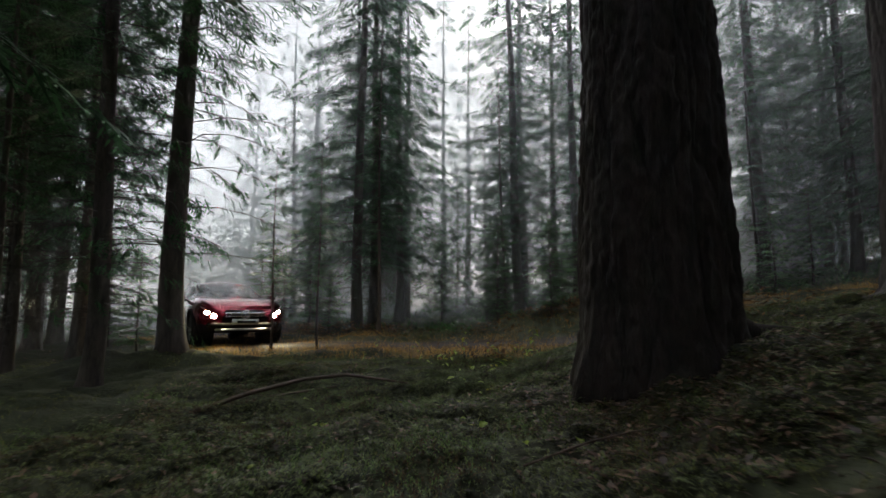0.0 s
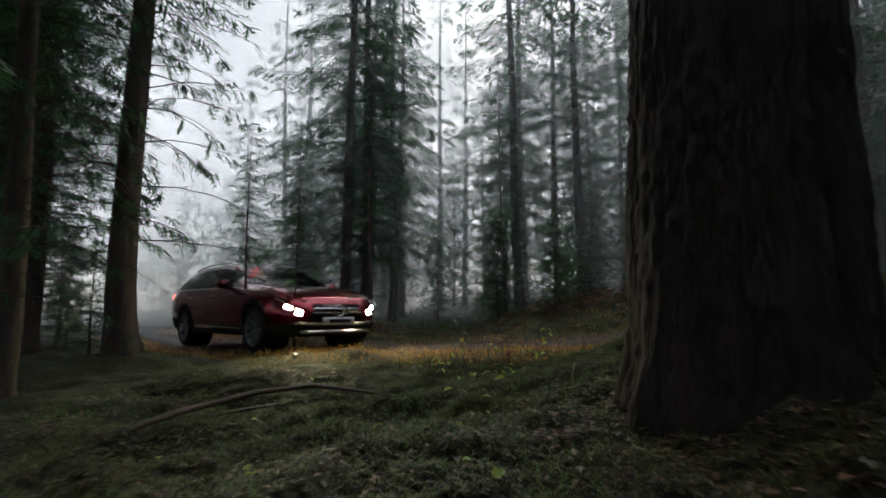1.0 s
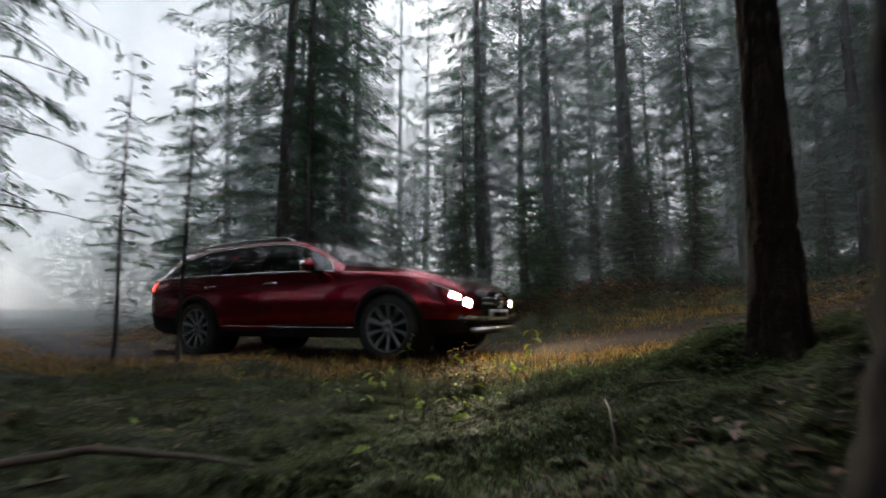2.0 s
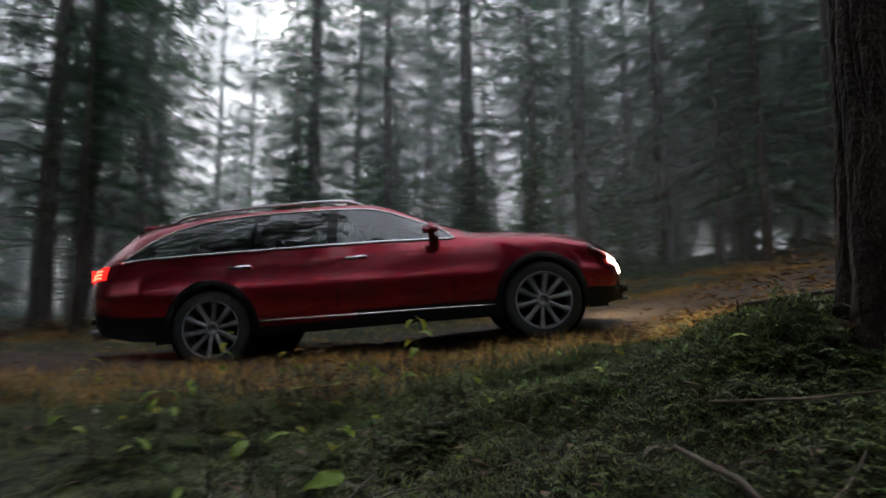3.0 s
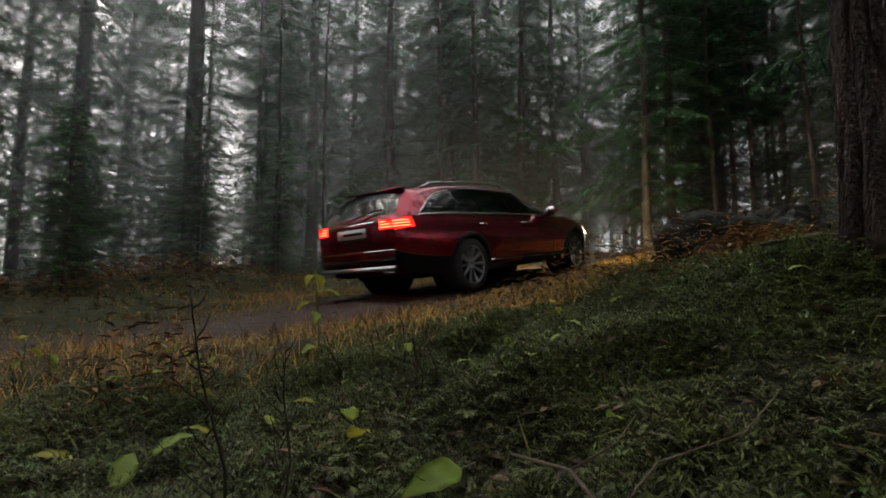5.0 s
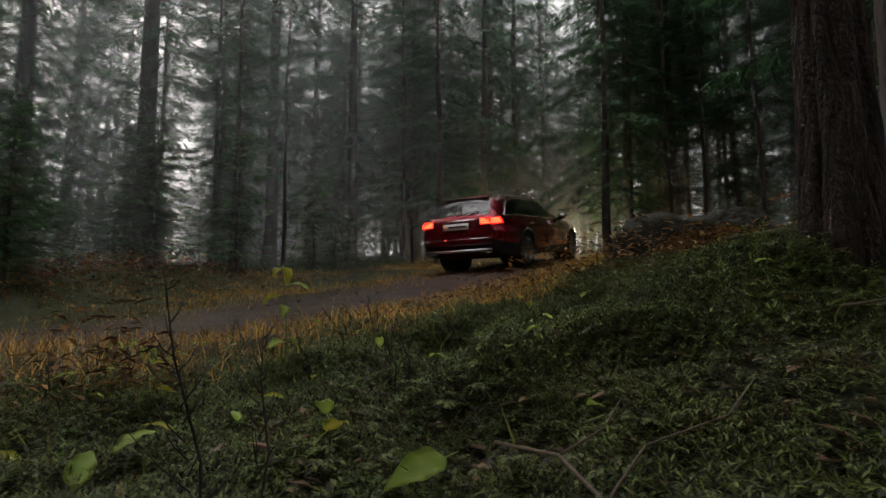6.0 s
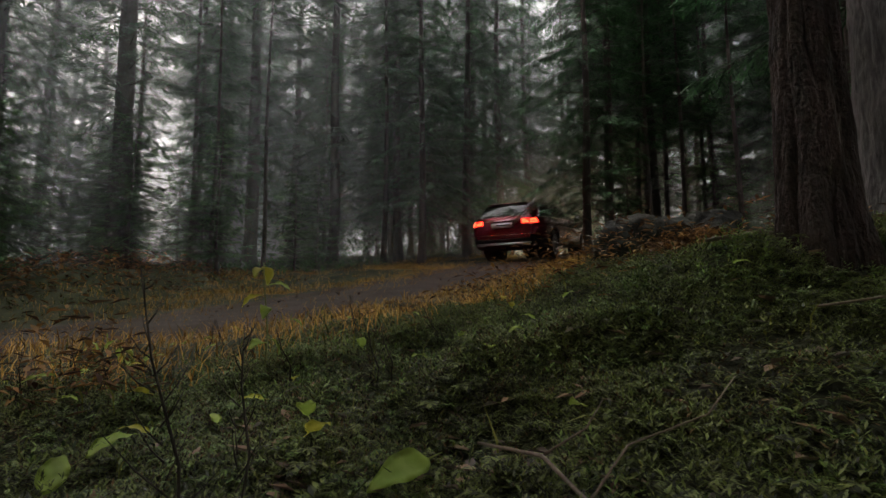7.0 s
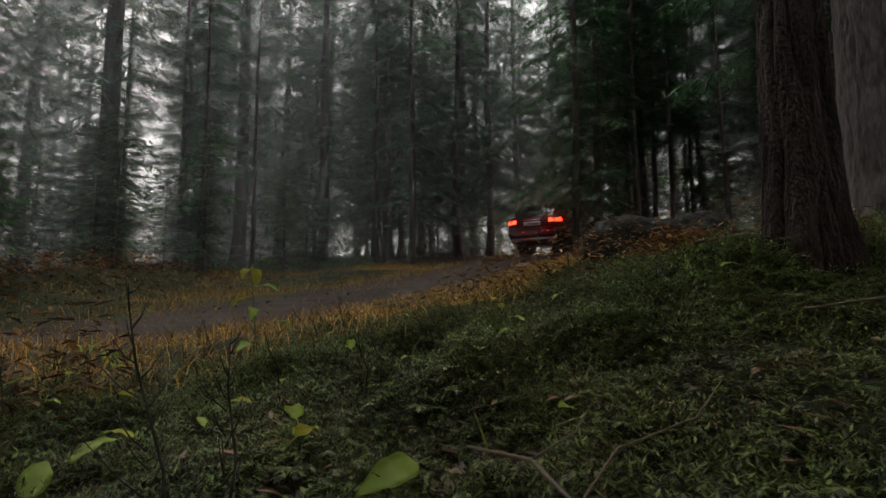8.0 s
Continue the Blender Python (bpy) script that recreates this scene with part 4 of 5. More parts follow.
    part("bumper_panel", box_bm(-2.635, 0, 0.50, 0.09, 1.36, 0.12, 0.04, 3), M_BLACK, car, "black rear bumper panel")
    part("skid_plate", box_bm(-2.645, 0, 0.405, 0.10, 1.36, 0.055, 0.02), M_SILVER, car, "silver rear skid plate")
    part("bumper_trim", box_bm(-2.664, 0, 0.615, 0.012, 1.40, 0.012, 0.004), M_CHROME, car)
    part("spoiler", box_bm(-2.225, 0, 1.376, 0.12, 1.0, 0.022, 0.009), M_PAINT, car, "roof spoiler")
    wiper = [(-2.60, 0.0, 1.04), (-2.55, -0.2, 1.09), (-2.53, -0.42, 1.11)]
    strip("wiper", wiper, 0.008, M_BLACK, car)
    # nose: grille with two bars and a round badge, plate, skid plate
    bm = bmesh.new()
    s = section(2.31)
    ring = [bm.verts.new((2.312, y, z)) for y, z in s] + [bm.verts.new((2.312, -y, z)) for y, z in s[::-1][1:]]
    bm.faces.new(ring[::-1])
    part("nose_panel", bm, M_GLOSSBLACK, car)
    grille = part("grille", box_bm(2.265, 0, 0.60, 0.12, 0.86, 0.20, 0.05, 3), M_GLOSSBLACK, car, "black grille with two bright bars")
    for z in (0.572, 0.632):
        part("grille_bar", box_bm(2.328, 0, z, 0.02, 0.80, 0.026, 0.010), M_CHROME, grille)
    bm = lathe([(0.0, 0.085), (0.012, 0.092), (0.012, 0.078), (0.0, 0.07)], 32)
    badge = part("badge_ring", bm, M_CHROME, grille)
    badge.matrix_basis = pose(2.345, 0, 0.602, 0, 0, -90)
    plate = part("number_plate", box_bm(2.345, 0, 0.455, 0.012, 0.52, 0.112, 0.003), M_PLATE, car, "white number plate with dark bars")
    part("plate_bar", box_bm(2.353, 0.02, 0.455, 0.004, 0.36, 0.05, 0.001), M_BLACK, plate)
    part("front_skirt", box_bm(2.22, 0, 0.40, 0.20, 1.28, 0.20, 0.06, 3), M_BLACK, car)
    part("front_skid_plate", box_bm(2.29, 0, 0.305, 0.10, 1.16, 0.05, 0.02), M_SILVER, car, "silver front skid plate")
    wheels = [build_wheel(car, x, sg) for x in (-1.47, 1.47) for sg in (1, -1)]
    return car, wheels


CAR, WHEELS = build_car()


# ---------------- ground cover ----------------
def scatter_leaves(name, pos, yaw, tilt, length, width, material, label, category, lift=0.0, fold=0.0):
    """Many small pointed leaves as one mesh: each a four-cornered blade at pos, turned by yaw and raised by tilt."""
    n = len(pos)
    d = np.stack([np.cos(yaw) * np.cos(tilt), np.sin(yaw) * np.cos(tilt), np.sin(tilt)], 1)
    s = np.stack([-np.sin(yaw), np.cos(yaw), np.zeros(n)], 1)
    u = np.cross(d, s)
    base = pos + np.array([0, 0, lift])
    mid = base + d * (length * 0.45)[:, None] + u * (fold * length)[:, None]
    v = np.stack([base, mid + s * width[:, None] / 2, base + d * length[:, None], mid - s * width[:, None] / 2], 1).reshape(-1, 3)
    ob = mesh_part(name, fast_mesh(name, v, np.arange(4 * n).reshape(-1, 4)), material, smooth=False)
    return tagged(ob, label, category, kind="stuff")


rs = np.random.RandomState(7)


def bank_points(n, x0, x1, y0, y1, keep):
    x, y = rs.uniform(x0, x1, n), rs.uniform(y0, y1, n)
    k = rs.uniform(0, 1, n) < keep(x, y)
    x, y = x[k], y[k]
    return np.stack([x, y, ground_z(x, y)], 1)


def clear_of_trunks(x, y):
    return (np.hypot(x - 1.55, y - 3.5) > 0.55) & (np.hypot(x - 1.88, y - 4.95) > 0.13) & (np.hypot(x - 4.05, y - 4.15) > 0.27)


def moss_sprigs(n, x0, x1, y0, y1, size, keep, material, name, label, leaves=9, height=1.0):
    """Little upright sprigs, each with leaflets up its stem."""
    p = bank_points(n, x0, x1, y0, y1, keep)
    m = len(p)
    h = size * rs.uniform(0.6, 1.5, m) * height
    lean = rs.uniform(-0.5, 0.5, (m, 2))
    k = np.arange(leaves)
    t = (k + 0.5) / leaves
    pos = p[:, None] + np.stack([lean[:, :1] * h[:, None] * t, lean[:, 1:] * h[:, None] * t, h[:, None] * t + 0 * lean[:, :1]], -1)
    yaw = rs.uniform(0, 6.28, (m, 1)) + k * 2.4
    tilt = 0.15 + 0.7 * t[None] + rs.uniform(-0.3, 0.3, (m, leaves))
    ln = size * (0.95 - 0.5 * t[None]) * rs.uniform(0.7, 1.3, (m, leaves))
    return scatter_leaves(name, pos.reshape(-1, 3), yaw.ravel(), tilt.ravel(), ln.ravel(), ln.ravel() * 0.28, material, label, "moss", 0.0, 0.05)


def moss_fronds(n, x0, x1, y0, y1, size, keep, material, name, label, leaves=26):
    """Arching feathery fronds: a bowed stem with leaflets to both sides."""
    p = bank_points(n, x0, x1, y0, y1, keep)
    m = len(p)
    L = size * rs.uniform(0.6, 1.5, (m, 1))
    yaw = rs.uniform(0, 6.28, (m, 1))
    rise = rs.uniform(0.45, 1.0, (m, 1))
    k = np.arange(leaves)
    t = ((k // 2 + 0.5) * 2 / leaves)[None]
    run = L * 0.75 * t
    pos = p[:, None] + np.stack([np.cos(yaw) * run, np.sin(yaw) * run, L * rise * (1.25 * t - 0.95 * t * t)], -1)
    side = np.where(k % 2 == 0, 1.0, -1.0)[None]
    turn = yaw + side * (1.15 - 0.6 * t) + rs.uniform(-0.2, 0.2, (m, leaves))
    tilt = 0.35 - 0.8 * t + rs.uniform(-0.25, 0.25, (m, leaves))
    ln = L * (0.30 - 0.18 * t) * rs.uniform(0.8, 1.2, (m, leaves))
    return scatter_leaves(name, pos.reshape(-1, 3), turn.ravel(), tilt.ravel(), ln.ravel(), ln.ravel() * 0.34, material, label, "moss", 0.012, 0.06)


def patch(x, y, f, seed):
    return vnoise(x * f, y * f, seed)


def near_bank(x, y):
    off = y - track_y(x)
    return clear_of_trunks(x, y) * smooth01((-off - np.interp(x, [0, 1.5, 3.5], [1.75, 2.15, 2.95])) / 1.0)


moss_sprigs(90000, -2.2, 4.2, 1.6, 8.6, 0.026, lambda x, y: near_bank(x, y) * (0.12 + 0.88 * smooth01((0.45 * patch(x, y, 1.6, 21) + 0.55 * patch(x, y, 6.0, 25) - 0.34) * 4.5)) * np.clip(1.25 - np.hypot(x - 1, y - 6) / 5.5, 0.15, 1), M_MOSS, "moss", "deep green mossy plants covering the bank", 10)
moss_sprigs(70000, 0.05, 2.6, 4.7, 7.2, 0.018, lambda x, y: near_bank(x, y) * (0.08 + 0.92 * smooth01((patch(x, y, 5.5, 24) - 0.36) * 4.5)), M_MOSS, "moss", "deep green mossy plants covering the bank", 9)
moss_sprigs(40000, -6, 9, 0.2, 9.5, 0.024, lambda x, y: near_bank(x, y) * smooth01((patch(x, y, 0.9, 22) - 0.35) * 3), M_GRASS, "low_herbs", "short green herbs and moss on the bank", 7)
moss_sprigs(20000, -10, 22, 10, 26, 0.07, lambda x, y: smooth01((y - track_y(x) - 2.0) / 2) * smooth01((patch(x, y, 0.5, 23) - 0.35) * 3), M_MOSS, "moss", "green moss on the far forest floor", 6)


moss_sprigs(40000, -2.2, 4.5, 1.6, 8.6, 0.024, lambda x, y: near_bank(x, y) * smooth01((patch(x, y, 1.9, 25) - 0.45) * 4), M_BROWN, "brown_moss", "brown withered moss in the hollows of the bank", 9)
moss_sprigs(5000, -1.5, 4.0, 3.5, 8.4, 0.034, lambda x, y: near_bank(x, y) * smooth01((patch(x, y, 1.4, 26) - 0.55) * 5), M_HERB, "herbs", "broad-leaved green herbs in clumps on the bank", 8, 1.6)
moss_sprigs(9000, 0.0, 3.0, 4.6, 7.6, 0.018, lambda x, y: near_bank(x, y) * smooth01((patch(x, y, 2.6, 27) - 0.5) * 5), M_HERB, "herbs", "broad-leaved green herbs in clumps on the bank", 11, 1.5)


moss_sprigs(5200, 0.0, 3.4, 4.6, 7.6, 0.020, lambda x, y: near_bank(x, y) * smooth01((patch(x, y, 2.1, 28) - 0.42) * 5), M_MOSS, "clubmoss", "upright bushy green moss shoots on the bank", 18, 2.6)
moss_sprigs(4200, -2.6, 2.0, 1.8, 5.5, 0.028, lambda x, y: near_bank(x, y) * smooth01((patch(x, y, 1.6, 29) - 0.45) * 5), M_HERB, "clubmoss", "upright bushy green moss shoots on the bank", 16, 1.8)


moss_fronds(15000, 0.0, 3.4, 4.6, 7.8, 0.042, lambda x, y: near_bank(x, y) * (0.15 + 0.85 * smooth01((patch(x, y, 3.2, 71) - 0.38) * 4)), M_MOSS, "feather_moss", "arching feathery green moss fronds on the bank")
moss_fronds(7000, 0.0, 3.4, 4.6, 7.8, 0.045, lambda x, y: near_bank(x, y) * smooth01((patch(x, y, 2.4, 72) - 0.5) * 4), M_HERB, "feather_moss", "arching feathery green moss fronds on the bank")
moss_fronds(9000, -2.6, 3.6, 1.6, 6.0, 0.07, lambda x, y: near_bank(x, y) * (0.1 + 0.9 * smooth01((patch(x, y, 2.0, 73) - 0.42) * 4)), M_MOSS, "feather_moss", "arching feathery green moss fronds on the bank")


def grass(name, n, x0, x1, y0, y1, keep, material, label, size):
    p = bank_points(n, x0, x1, y0, y1, keep)
    m = len(p)
    ln = size * rs.uniform(0.5, 1.4, m)
    return scatter_leaves(name, p, rs.uniform(0, 6.28, m), rs.uniform(0.05, 1.15, m), ln, ln * 0.022 + 0.0018, material, label, "grass", -0.01, 0.16)


def off_track(x, y, a, b):
    o = y - track_y(x)
    return smooth01((o - a) / 0.35) * smooth01((b - o) / 0.6)


grass("straw_grass", 420000, -9, 16, 6.0, 20, lambda x, y: off_track(x, y, np.interp(x, [0, 1.5, 3.5], [-2.6, -3.2, -4.4]), -0.85) * (0.4 + 0.6 * patch(x, y, 1.1, 31)), M_STRAW, "tawny orange dead grass along the track", 0.12)
grass("straw_grass", 300000, -9, 20, 8.0, 24, lambda x, y: off_track(x, y, 0.62, 4.2) * (0.15 + 0.85 * smooth01((patch(x, y, 0.7, 32) - 0.35) * 3)), M_STRAW, "tawny orange dead grass along the track", 0.12)
grass("straw_grass", 75000, -8, 18, 8, 18, lambda x, y: off_track(x, y, -0.5, 0.5) * (0.1 + 0.6 * patch(x, y, 0.9, 36)), M_STRAW, "thin dead grass between the wheel ruts", 0.10)
grass("verge_grass", 60000, -8, 14, 5.5, 20, lambda x, y: off_track(x, y, -3.8, -1.2) * (0.2 + 0.8 * patch(x, y, 1.3, 33)), M_GRASS, "yellow-green grass on the track verge", 0.13)
grass("verge_grass", 40000, -8, 20, 9, 26, lambda x, y: off_track(x, y, 1.2, 9) * smooth01((patch(x, y, 0.6, 34) - 0.4) * 3), M_GRASS, "yellow-green grass on the track verge", 0.16)
grass("bank_grass", 2200, -3, 5, 1.5, 8.2, lambda x, y: near_bank(x, y) * patch(x, y, 1.5, 35), M_GRASS, "thin grass blades among the moss", 0.11)


def bracken(n, cx, cy, sx, sy, label, size=0.11):
    x, y = rs.normal(cx, sx, n), rs.normal(cy, sy, n)
    k = np.abs(y - track_y(x)) > 1.5
    x, y = x[k], y[k]
    z = ground_z(x, y) + rs.uniform(0.0, 0.34, len(x)) * np.exp(-((x - cx) / sx / 1.8) ** 2 - ((y - cy) / sy / 1.8) ** 2)
    m = len(x)
    ln = size * rs.uniform(0.5, 1.5, m)
    scatter_leaves("bracken", np.stack([x, y, z], 1), rs.uniform(0, 6.28, m), rs.uniform(-0.6, 0.5, m), ln, ln * 0.3, M_BRACKEN, label, "bracken", 0, 0.1)


bracken(2400, 4.6, 13.8, 1.7, 0.9, "rusty brown dead bracken on a low mound")
bracken(3000, 7.3, 5.55, 0.4, 0.4, "rusty brown dead bracken beside the boulder", 0.09)
bracken(260, 0.95, 6.95, 0.12, 0.09, "rusty brown dead bracken on the bank", 0.05)
bracken(2500, -3.0, 12.9 + 1.6, 1.6, 0.6, "rusty brown dead bracken beyond the track", 0.10)
bracken(2000, 3.3, 5.9, 0.6, 0.8, "rusty brown dead bracken on the bank", 0.05)


def litter(n, x0, x1, y0, y1, keep, size, label):
    p = bank_points(n, x0, x1, y0, y1, keep)
    m = len(p)
    ln = size * rs.uniform(0.5, 1.4, m)
    scatter_leaves("leaf_litter", p, rs.uniform(0, 6.28, m), rs.uniform(-0.3, 0.5, m), ln, ln * rs.uniform(0.3, 0.7, m), M_LITTER, label, "leaf litter", 0.012, 0.12)


litter(14000, -2.5, 4.5, 1.2, 8, lambda x, y: near_bank(x, y) * (0.15 + 0.85 * smooth01((patch(x, y, 1.2, 41) - 0.45) * 4)), 0.045, "brown fallen leaves and scraps among the moss")
litter(5000, 0.6, 2.6, 1.7, 4.6, lambda x, y: clear_of_trunks(x, y) * 0.9, 0.05, "brown bark scraps and leaves round the old trunk")
litter(6000, -8, 18, 8, 20, lambda x, y: 0.5 + 0 * x, 0.06, "brown fallen leaves on the track")

# needles and forest debris as bushy undergrowth on the far side
moss_sprigs(9000, -12, 24, 12, 32, 0.16, lambda x, y: smooth01((y - track_y(x) - 3.0) / 2) * smooth01((patch(x, y, 0.35, 51) - 0.5) * 4), M_NEEDLE_YOUNG, "undergrowth", "dark green undergrowth between the trunks", 8)


def far_woods():
    """The dim mass of branches and thickets far between the trunks, too dense to count."""
    n = 130000
    b, d = np.radians(rs.uniform(-130, 85, n)), rs.uniform(22, 58, n)
    x, y = 1 - np.sin(b) * d, 5 + np.cos(b) * d
    top = 2.0 + 7.5 * vnoise(x * 0.13, y * 0.13, 61) * vnoise(x * 0.4, y * 0.4, 62) + 2.5 * vnoise(x * 0.9, y * 0.9, 63)
    keep = np.abs(y - track_y(x)) > 4
    gap = np.degrees(np.arctan2(-x, y))
    top = np.where((gap > -6) & (gap < 2), top * 0.9 + 1.0, top)
    z = ground_z(x, y) + top * rs.uniform(0, 1, n) ** 1.2
    ln = rs.uniform(0.25, 0.7, n)
    p = np.stack([x, y, z], 1)[keep]
    m = len(p)
    scatter_leaves("far_woods", p, rs.uniform(0, 6.28, m), rs.uniform(-0.9, 0.4, m), ln[keep], ln[keep] * 0.2, M_NEEDLE, "dim mass of spruce branches deep in the mist", "far woods", 0, 0.05)


far_woods()


# ---------------- single leaves, plants, sticks ----------------
def leaf_bm(length, width, bend=0.15, cup=0.18, stalk=0.0, thick=0.0012):
    """A broad pointed leaf with a midrib fold, along +x, from its stalk."""
    bm = bmesh.new()
    n, rows = 12, []
    for i in range(n + 1):
        t = i / n
        w = width * 0.5 * math.sin(math.pi * min(1, t ** 0.75)) ** 0.8 * (1 - 0.15 * t) + 0.0006
        z = bend * length * math.sin(t * math.pi * 0.9) - bend * length * t * 0.8
        row = []
        for j in (-1, -0.5, 0, 0.5, 1):
            wave = 0.03 * length * math.sin(t * 17 + j * 2) * abs(j)
            row.append(bm.verts.new((stalk + length * t, j * w, z + cup * w * abs(j) ** 1.2 + wave)))
        rows.append(row)
    for a, b in zip(rows, rows[1:]):
        for j in range(4):
            bm.faces.new((a[j], b[j], b[j + 1], a[j + 1]))
    if stalk:
        a = [bm.verts.new((0, s * 0.0012, -0.002)) for s in (-1, 1)]
        b = [bm.verts.new((stalk, s * 0.0015, 0.0)) for s in (-1, 1)]
        bm.faces.new((a[0], b[0], b[1], a[1]))
    bmesh.ops.solidify(bm, geom=bm.faces[:], thickness=thick)
    return bm


def fallen_leaf(x, y, length, width, rx, ry, rz, lift, material, label, name="fallen_leaf"):
    ob = part(name, leaf_bm(length, width, stalk=length * 0.25), material)
    ob.matrix_basis = pose(x, y, gz(x, y) + lift, rx, ry, rz)
    return tagged(ob, label, "leaf", "single leaves on the bank")


fallen_leaf(0.79, 5.65, 0.115, 0.054, -38, 12, 156, 0.055, M_LEAF, "large pale green leaf with a brown-spotted blade on the moss")
LEAVES = [(0.979, 5.457, 0.05, 0.035, 40), (0.627, 6.38, 0.10, 0.05, 350), (0.52, 6.28, 0.09, 0.05, 40), (0.63, 6.62, 0.10, 0.035, 160), (0.90, 6.02, 0.09, 0.04, 210), (1.22, 5.74, 0.05, 0.035, 20), (1.72, 5.76, 0.06, 0.03, 80), 
          (0.80, 5.95, 0.08, 0.04, 250), (0.30, 3.10, 0.06, 0.05, 20), (0.22, 4.36, 0.08, 0.04, 330), (0.95, 6.35, 0.05, 0.03, 70), (1.05, 6.75, 0.07, 0.03, 190), (0.35, 6.7, 0.09, 0.035, 100),
          (0.2, 5.2, 0.08, 0.04, 15), (0.55, 4.8, 0.07, 0.04, 200), (-0.25, 4.4, 0.07, 0.04, 45), (-0.6, 3.2, 0.07, 0.05, 300), (0.75, 2.6, 0.08, 0.05, 80), (0.9, 7.1, 0.06, 0.03, 20), (1.4, 7.3, 0.06, 0.03, 140),
          (0.15, 7.4, 0.10, 0.04, 25), (-0.3, 6.6, 0.09, 0.04, 260), (-0.9, 5.9, 0.07, 0.04, 130), (2.3, 6.1, 0.05, 0.03, 20), (1.6, 5.2, 0.05, 0.03, 300)]
rnd = random.Random(5)
for _ in range(34):
    LEAVES.append((rnd.uniform(0.1, 2.2), rnd.uniform(5.7, 7.9), rnd.uniform(0.04, 0.085), rnd.uniform(0.018, 0.04), rnd.uniform(0, 360)))
for _ in range(14):
    LEAVES.append((rnd.uniform(-1.4, 1.2), rnd.uniform(2.4, 5.0), rnd.uniform(0.04, 0.07), rnd.uniform(0.02, 0.045), rnd.uniform(0, 360)))
for i, (x, y, ln, w, turn) in enumerate(LEAVES):
    fallen_leaf(x, y, ln, w, rnd.uniform(-30, 30), rnd.uniform(-35, 5), turn, 0.035, M_LEAF_YELLOW if i % 4 == 3 else M_LEAF,
                "yellow fallen leaf on the moss" if i % 4 == 3 else "pale green leaf among the moss")


def leafy_plant(x, y, height, pairs, lean, label, seed, size=0.06):
    """A thin stem with drooping pale leaves."""
    rn = random.Random(seed)
    ob = new("seedling")
    ob.matrix_basis = pose(x, y, gz(x, y) - 0.01)
    pts = [Vector((lean[0] * t * t + 0.01 * math.sin(5 * t), lean[1] * t * t, height * t)) for t in np.linspace(0, 1, 9)]
    mesh_part("stem", tubes_mesh("stem", [(pts, list(np.linspace(0.004, 0.002, 9)))], 6), M_STEM, ob)
    for t, turn, k in pairs:
        i = t * 8
        p = pts[int(i)].lerp(pts[min(8, int(i) + 1)], i - int(i))
        lf = part("leaf", leaf_bm(size * k, size * k * 0.55, 0.2, 0.25, 0.015), M_LEAF_YELLOW if rn.random() < 0.35 else M_LEAF, ob)
        lf.matrix_basis = Matrix.Translation(p) @ pose(0, 0, 0, rn.uniform(-20, 20), rn.uniform(5, 60), turn)
    return tagged(ob, label, "plant", "seedlings")


leafy_plant(1.35, 6.61, 0.38, [(1.0, 30, 1.1), (0.97, 200, 0.9), (0.80, 300, 1.1), (0.72, 120, 1.0), (0.62, 220, 1.0), (0.35, 320, 0.9), (0.28, 190, 1.1)], (0.02, 0.03), "thin seedling with drooping yellow-green leaves", 1, 0.075)
leafy_plant(0.55, 8.2, 0.30, [(1.0, 80, 1.2), (0.8, 260, 1.2), (0.6, 0, 1.1), (0.5, 180, 1.2), (0.3, 60, 1.2)], (0.08, 0.02), "pale seedling with curling yellow leaves", 2, 0.07)
leafy_plant(-0.1, 8.0, 0.22, [(1.0, 20, 1.2), (0.7, 200, 1.2), (0.5, 90, 1.2)], (-0.05, 0.03), "pale seedling with curling yellow leaves", 3, 0.07)
leafy_plant(0.95, 8.0, 0.20, [(1.0, 200, 1.0), (0.7, 20, 1.2), (0.5, 120, 1.0)], (0.05, 0.03), "pale seedling with curling yellow leaves", 4, 0.06)
leafy_plant(0.25, 6.9, 0.16, [(1.0, 10, 1.2), (0.8, 150, 1.3), (0.6, 270, 1.2), (0.4, 60, 1.0)], (0.06, 0.0), "pale seedling with curling yellow leaves", 5, 0.06)


def twiggy(x, y, height, seed, label, name="bare_sapling", spread=0.35):
    """A bare dark sapling or dead stalk with forking twigs."""
    rn = random.Random(seed)
    items = []
    top = Vector((rn.uniform(-0.06, 0.06), rn.uniform(-0.06, 0.06), height))
    main = [Vector((0, 0, -0.03)), top * 0.35 + Vector((0.012, -0.01, 0)), top * 0.7, top]
    items.append((main, [0.0027, 0.0022, 0.0016, 0.0008]))
    for k in range(14):
        t = 0.2 + 0.78 * k / 14
        p = top * t
        a = rn.uniform(0, 6.28)
        e = Vector((math.cos(a), math.sin(a), rn.uniform(0.5, 1.3))).normalized() * height * spread * rn.uniform(0.4, 1) * (1.2 - t)
        items.append(([p, p + e * 0.5, p + e + Vector((0, 0, 0.01))], [0.0012, 0.0009, 0.0005]))
    ob = mesh_part(name, tubes_mesh(name, items, 5), M_TWIG)
    ob.matrix_basis = pose(x, y, gz(x, y))
    return tagged(ob, label, "plant", "bare saplings")


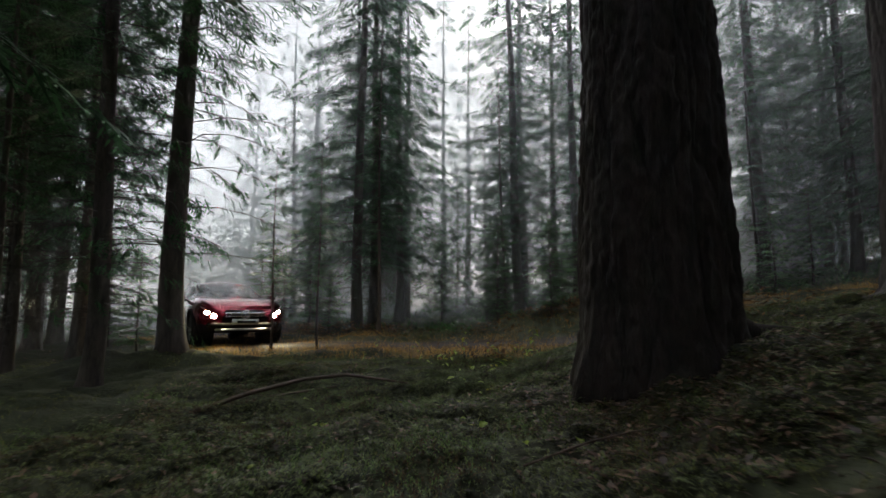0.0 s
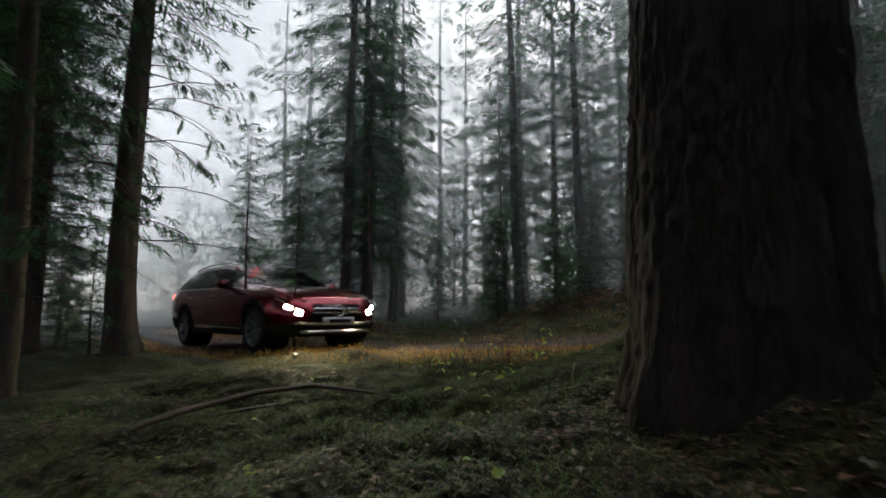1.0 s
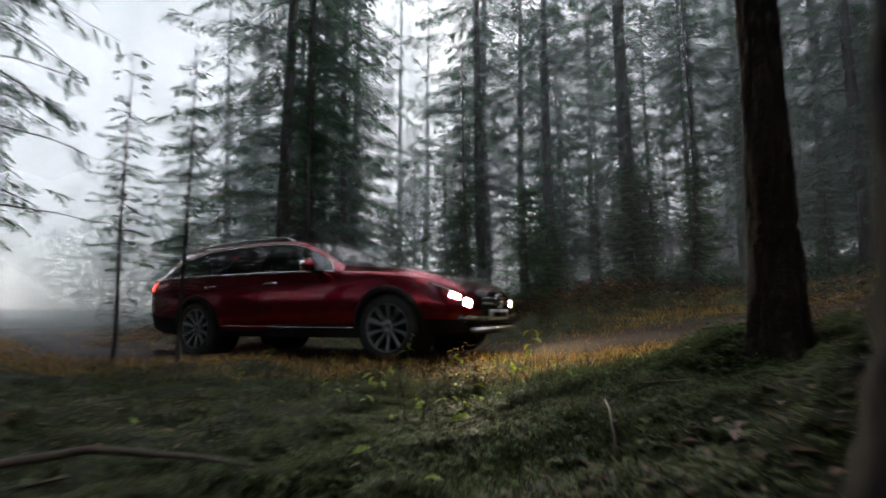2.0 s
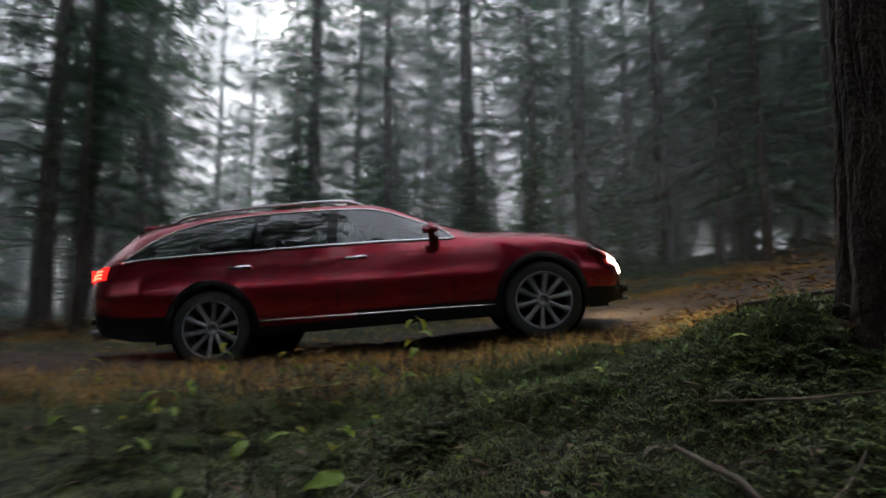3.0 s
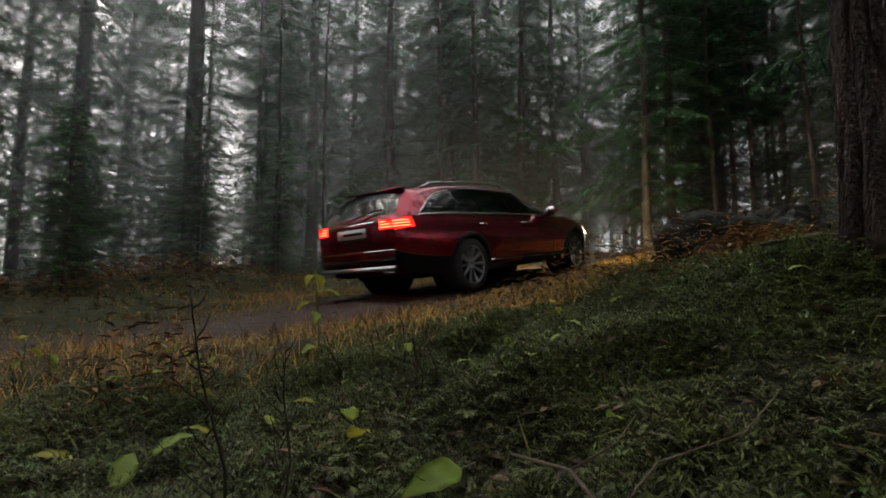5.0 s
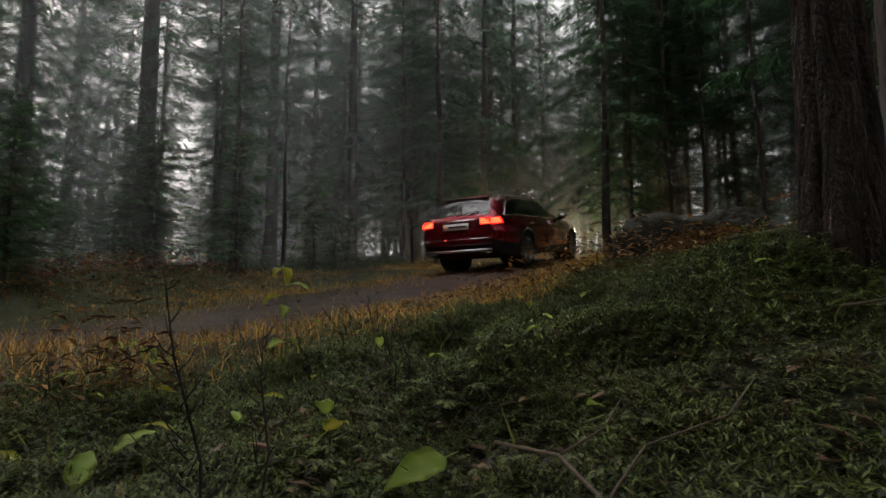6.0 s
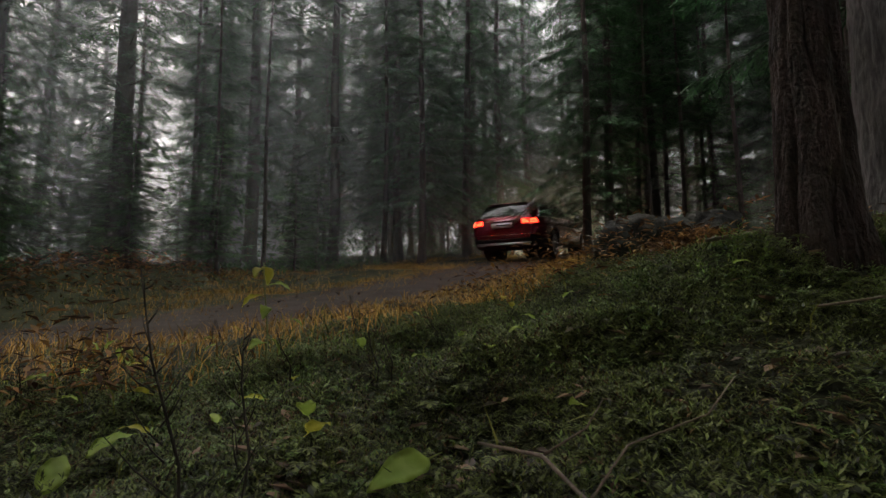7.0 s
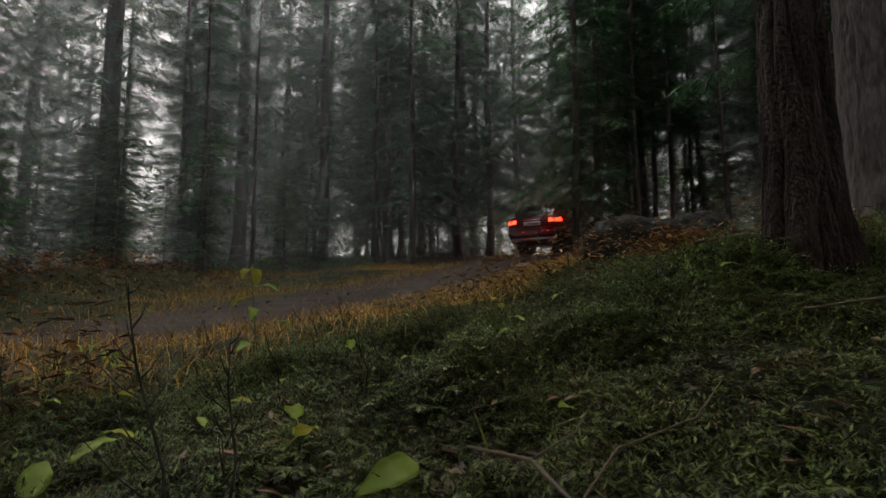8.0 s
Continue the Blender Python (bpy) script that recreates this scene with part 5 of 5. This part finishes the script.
twiggy(0.45, 5.83, 0.37, 1, "dark bare sapling twig standing in the moss")
twiggy(0.53, 5.83, 0.28, 2, "dark bare sapling twig standing in the moss")
twiggy(1.28, 6.11, 0.16, 3, "withered brown stalk on the bank", "dead_stalk")
for i, (x, y, h) in enumerate([(1.55, 6.9, 0.16), (1.0, 6.9, 0.14), (0.3, 7.6, 0.2), (-0.6, 7.6, 0.2), (0.7, 7.7, 0.16), (2.2, 6.9, 0.14), (2.9, 7.0, 0.16), (-0.2, 7.1, 0.22), (0.15, 6.2, 0.25)]):
    twiggy(x, y, h, 10 + i, "withered brown stalk on the bank", "dead_stalk")


rnd = random.Random(17)
for i in range(22):
    x, y = rnd.uniform(0.2, 3.2), rnd.uniform(6.0, 7.6)
    twiggy(x, y, rnd.uniform(0.08, 0.2), 40 + i, "withered brown stalk on the bank", "dead_stalk")
for i in range(9):
    x, y = rnd.uniform(-0.9, 1.6), rnd.uniform(6.6, 8.2)
    leafy_plant(x, y, rnd.uniform(0.10, 0.2), [(1.0, rnd.uniform(0, 360), 1.1), (0.75, rnd.uniform(0, 360), 1.2), (0.5, rnd.uniform(0, 360), 1.1)], (rnd.uniform(-0.08, 0.08), rnd.uniform(-0.05, 0.05)), "low seedling with curling pale leaves", 60 + i, 0.05)


def stick(pts, radii, label, name="fallen_branch", sides=8):
    P = [Vector((x, y, gz(x, y) + h)) for x, y, h in pts]
    ob = mesh_part(name, tubes_mesh(name, [(P, radii)], sides), M_WOOD)
    return tagged(ob, label, "branch", "fallen branches")


stick([(-1.75, 4.2, 0.02), (-1.45, 4.55, 0.09), (-1.1, 4.95, 0.17), (-0.75, 5.2, 0.17), (-0.4, 5.25, 0.10), (-0.15, 5.2, 0.02)], [0.020, 0.020, 0.018, 0.016, 0.012, 0.006], "long bowed mossy branch lying on the bank")
stick([(-1.6, 4.5, 0.01), (-1.2, 5.1, 0.06), (-0.85, 5.25, 0.05)], [0.012, 0.011, 0.006], "thin dead branch lying on the bank")
stick([(1.17, 4.98, 0.06), (1.12, 4.82, 0.05), (1.03, 4.58, 0.04)], [0.004, 0.0065, 0.006], "broken grey stick lying in the moss")
stick([(0.82, 5.60, 0.06), (0.74, 5.47, 0.06), (0.66, 5.39, 0.05), (0.55, 5.33, 0.04)], [0.0025, 0.003, 0.003, 0.002], "thin dark twig lying in the moss")
stick([(0.66, 5.39, 0.05), (0.78, 5.36, 0.06), (0.86, 5.26, 0.06), (1.0, 5.22, 0.05)], [0.002, 0.0018, 0.0015, 0.001], "thin dark twig lying in the moss")
stick([(0.74, 5.47, 0.06), (0.80, 5.42, 0.08), (0.88, 5.41, 0.07)], [0.002, 0.0015, 0.001], "thin dark twig lying in the moss")
stick([(1.08, 4.72, 0.05), (1.16, 4.70, 0.06), (1.25, 4.72, 0.05)], [0.003, 0.0025, 0.0015], "thin dark twig lying in the moss")
stick([(1.75, 5.25, 0.05), (1.9, 5.1, 0.06), (2.05, 4.95, 0.05)], [0.006, 0.007, 0.004], "thin grey stick on the bank")
stick([(1.35, 5.05, 0.04), (1.42, 4.9, 0.05), (1.55, 4.8, 0.05)], [0.003, 0.003, 0.002], "thin dark twig lying in the moss")
stick([(0.4, 2.2, 0.04), (0.75, 2.45, 0.08), (1.1, 2.5, 0.04)], [0.005, 0.006, 0.004], "thin dark twig lying in the moss")


# ---------------- what moves ----------------
CAR_ROWS = [
    (0.0, -4.86, 12.95, 0.11, -58.5, 2.0), (0.3, -4.17, 12.06, 0.14, -56.8, 1.5), (0.6, -3.50, 11.25, 0.17, -54.2, 1.0), (1.0, -2.70, 10.66, 0.20, -48.6, 0.5), (1.2, -2.27, 10.45, 0.21, -45.4, 0.5),
    (1.7, -1.13, 10.13, 0.22, -38.0, 1.0), (2.3, 0.47, 9.96, 0.23, -30.8, 2.0), (2.5, 0.97, 9.85, 0.25, -28.3, 3.0), (3.0, 2.27, 9.55, 0.30, -25.6, 5.0), (3.5, 3.54, 9.46, 0.42, -20.1, 6.0), (4.0, 4.77, 9.35, 0.57, -10.9, 7.3),
    (4.5, 6.06, 9.29, 0.74, -9.0, 8.0), (5.0, 7.51, 9.25, 0.96, -7.6, 8.1), (5.7, 10.0, 9.40, 1.32, -3.0, 7.8), (6.5, 12.91, 9.60, 1.75, -0.5, 7.3), (7.0, 14.35, 9.46, 1.95, -1.8, 6.8), (7.5, 15.85, 9.30, 2.16, -4.0, 6.2), (8.0, 17.25, 9.12, 2.37, -6.0, 5.5),
]


def motions():
    walk(CAR, [(t, pose(x, y, z, 0, -pitch, yaw)) for t, x, y, z, yaw, pitch in CAR_ROWS])
    ts = [i / 10 for i in range(81)]
    px = np.interp(ts, [r[0] for r in CAR_ROWS], [r[1] for r in CAR_ROWS])
    py = np.interp(ts, [r[0] for r in CAR_ROWS], [r[2] for r in CAR_ROWS])
    run = np.concatenate([[0], np.cumsum(np.hypot(np.diff(px), np.diff(py)))])
    for wheel in WHEELS:
        x, y, z = wheel.location
        walk(wheel, [(t, pose(x, y, z, 0, math.degrees(d / 0.345), 0)) for t, d in zip(ts, run)])


motions()
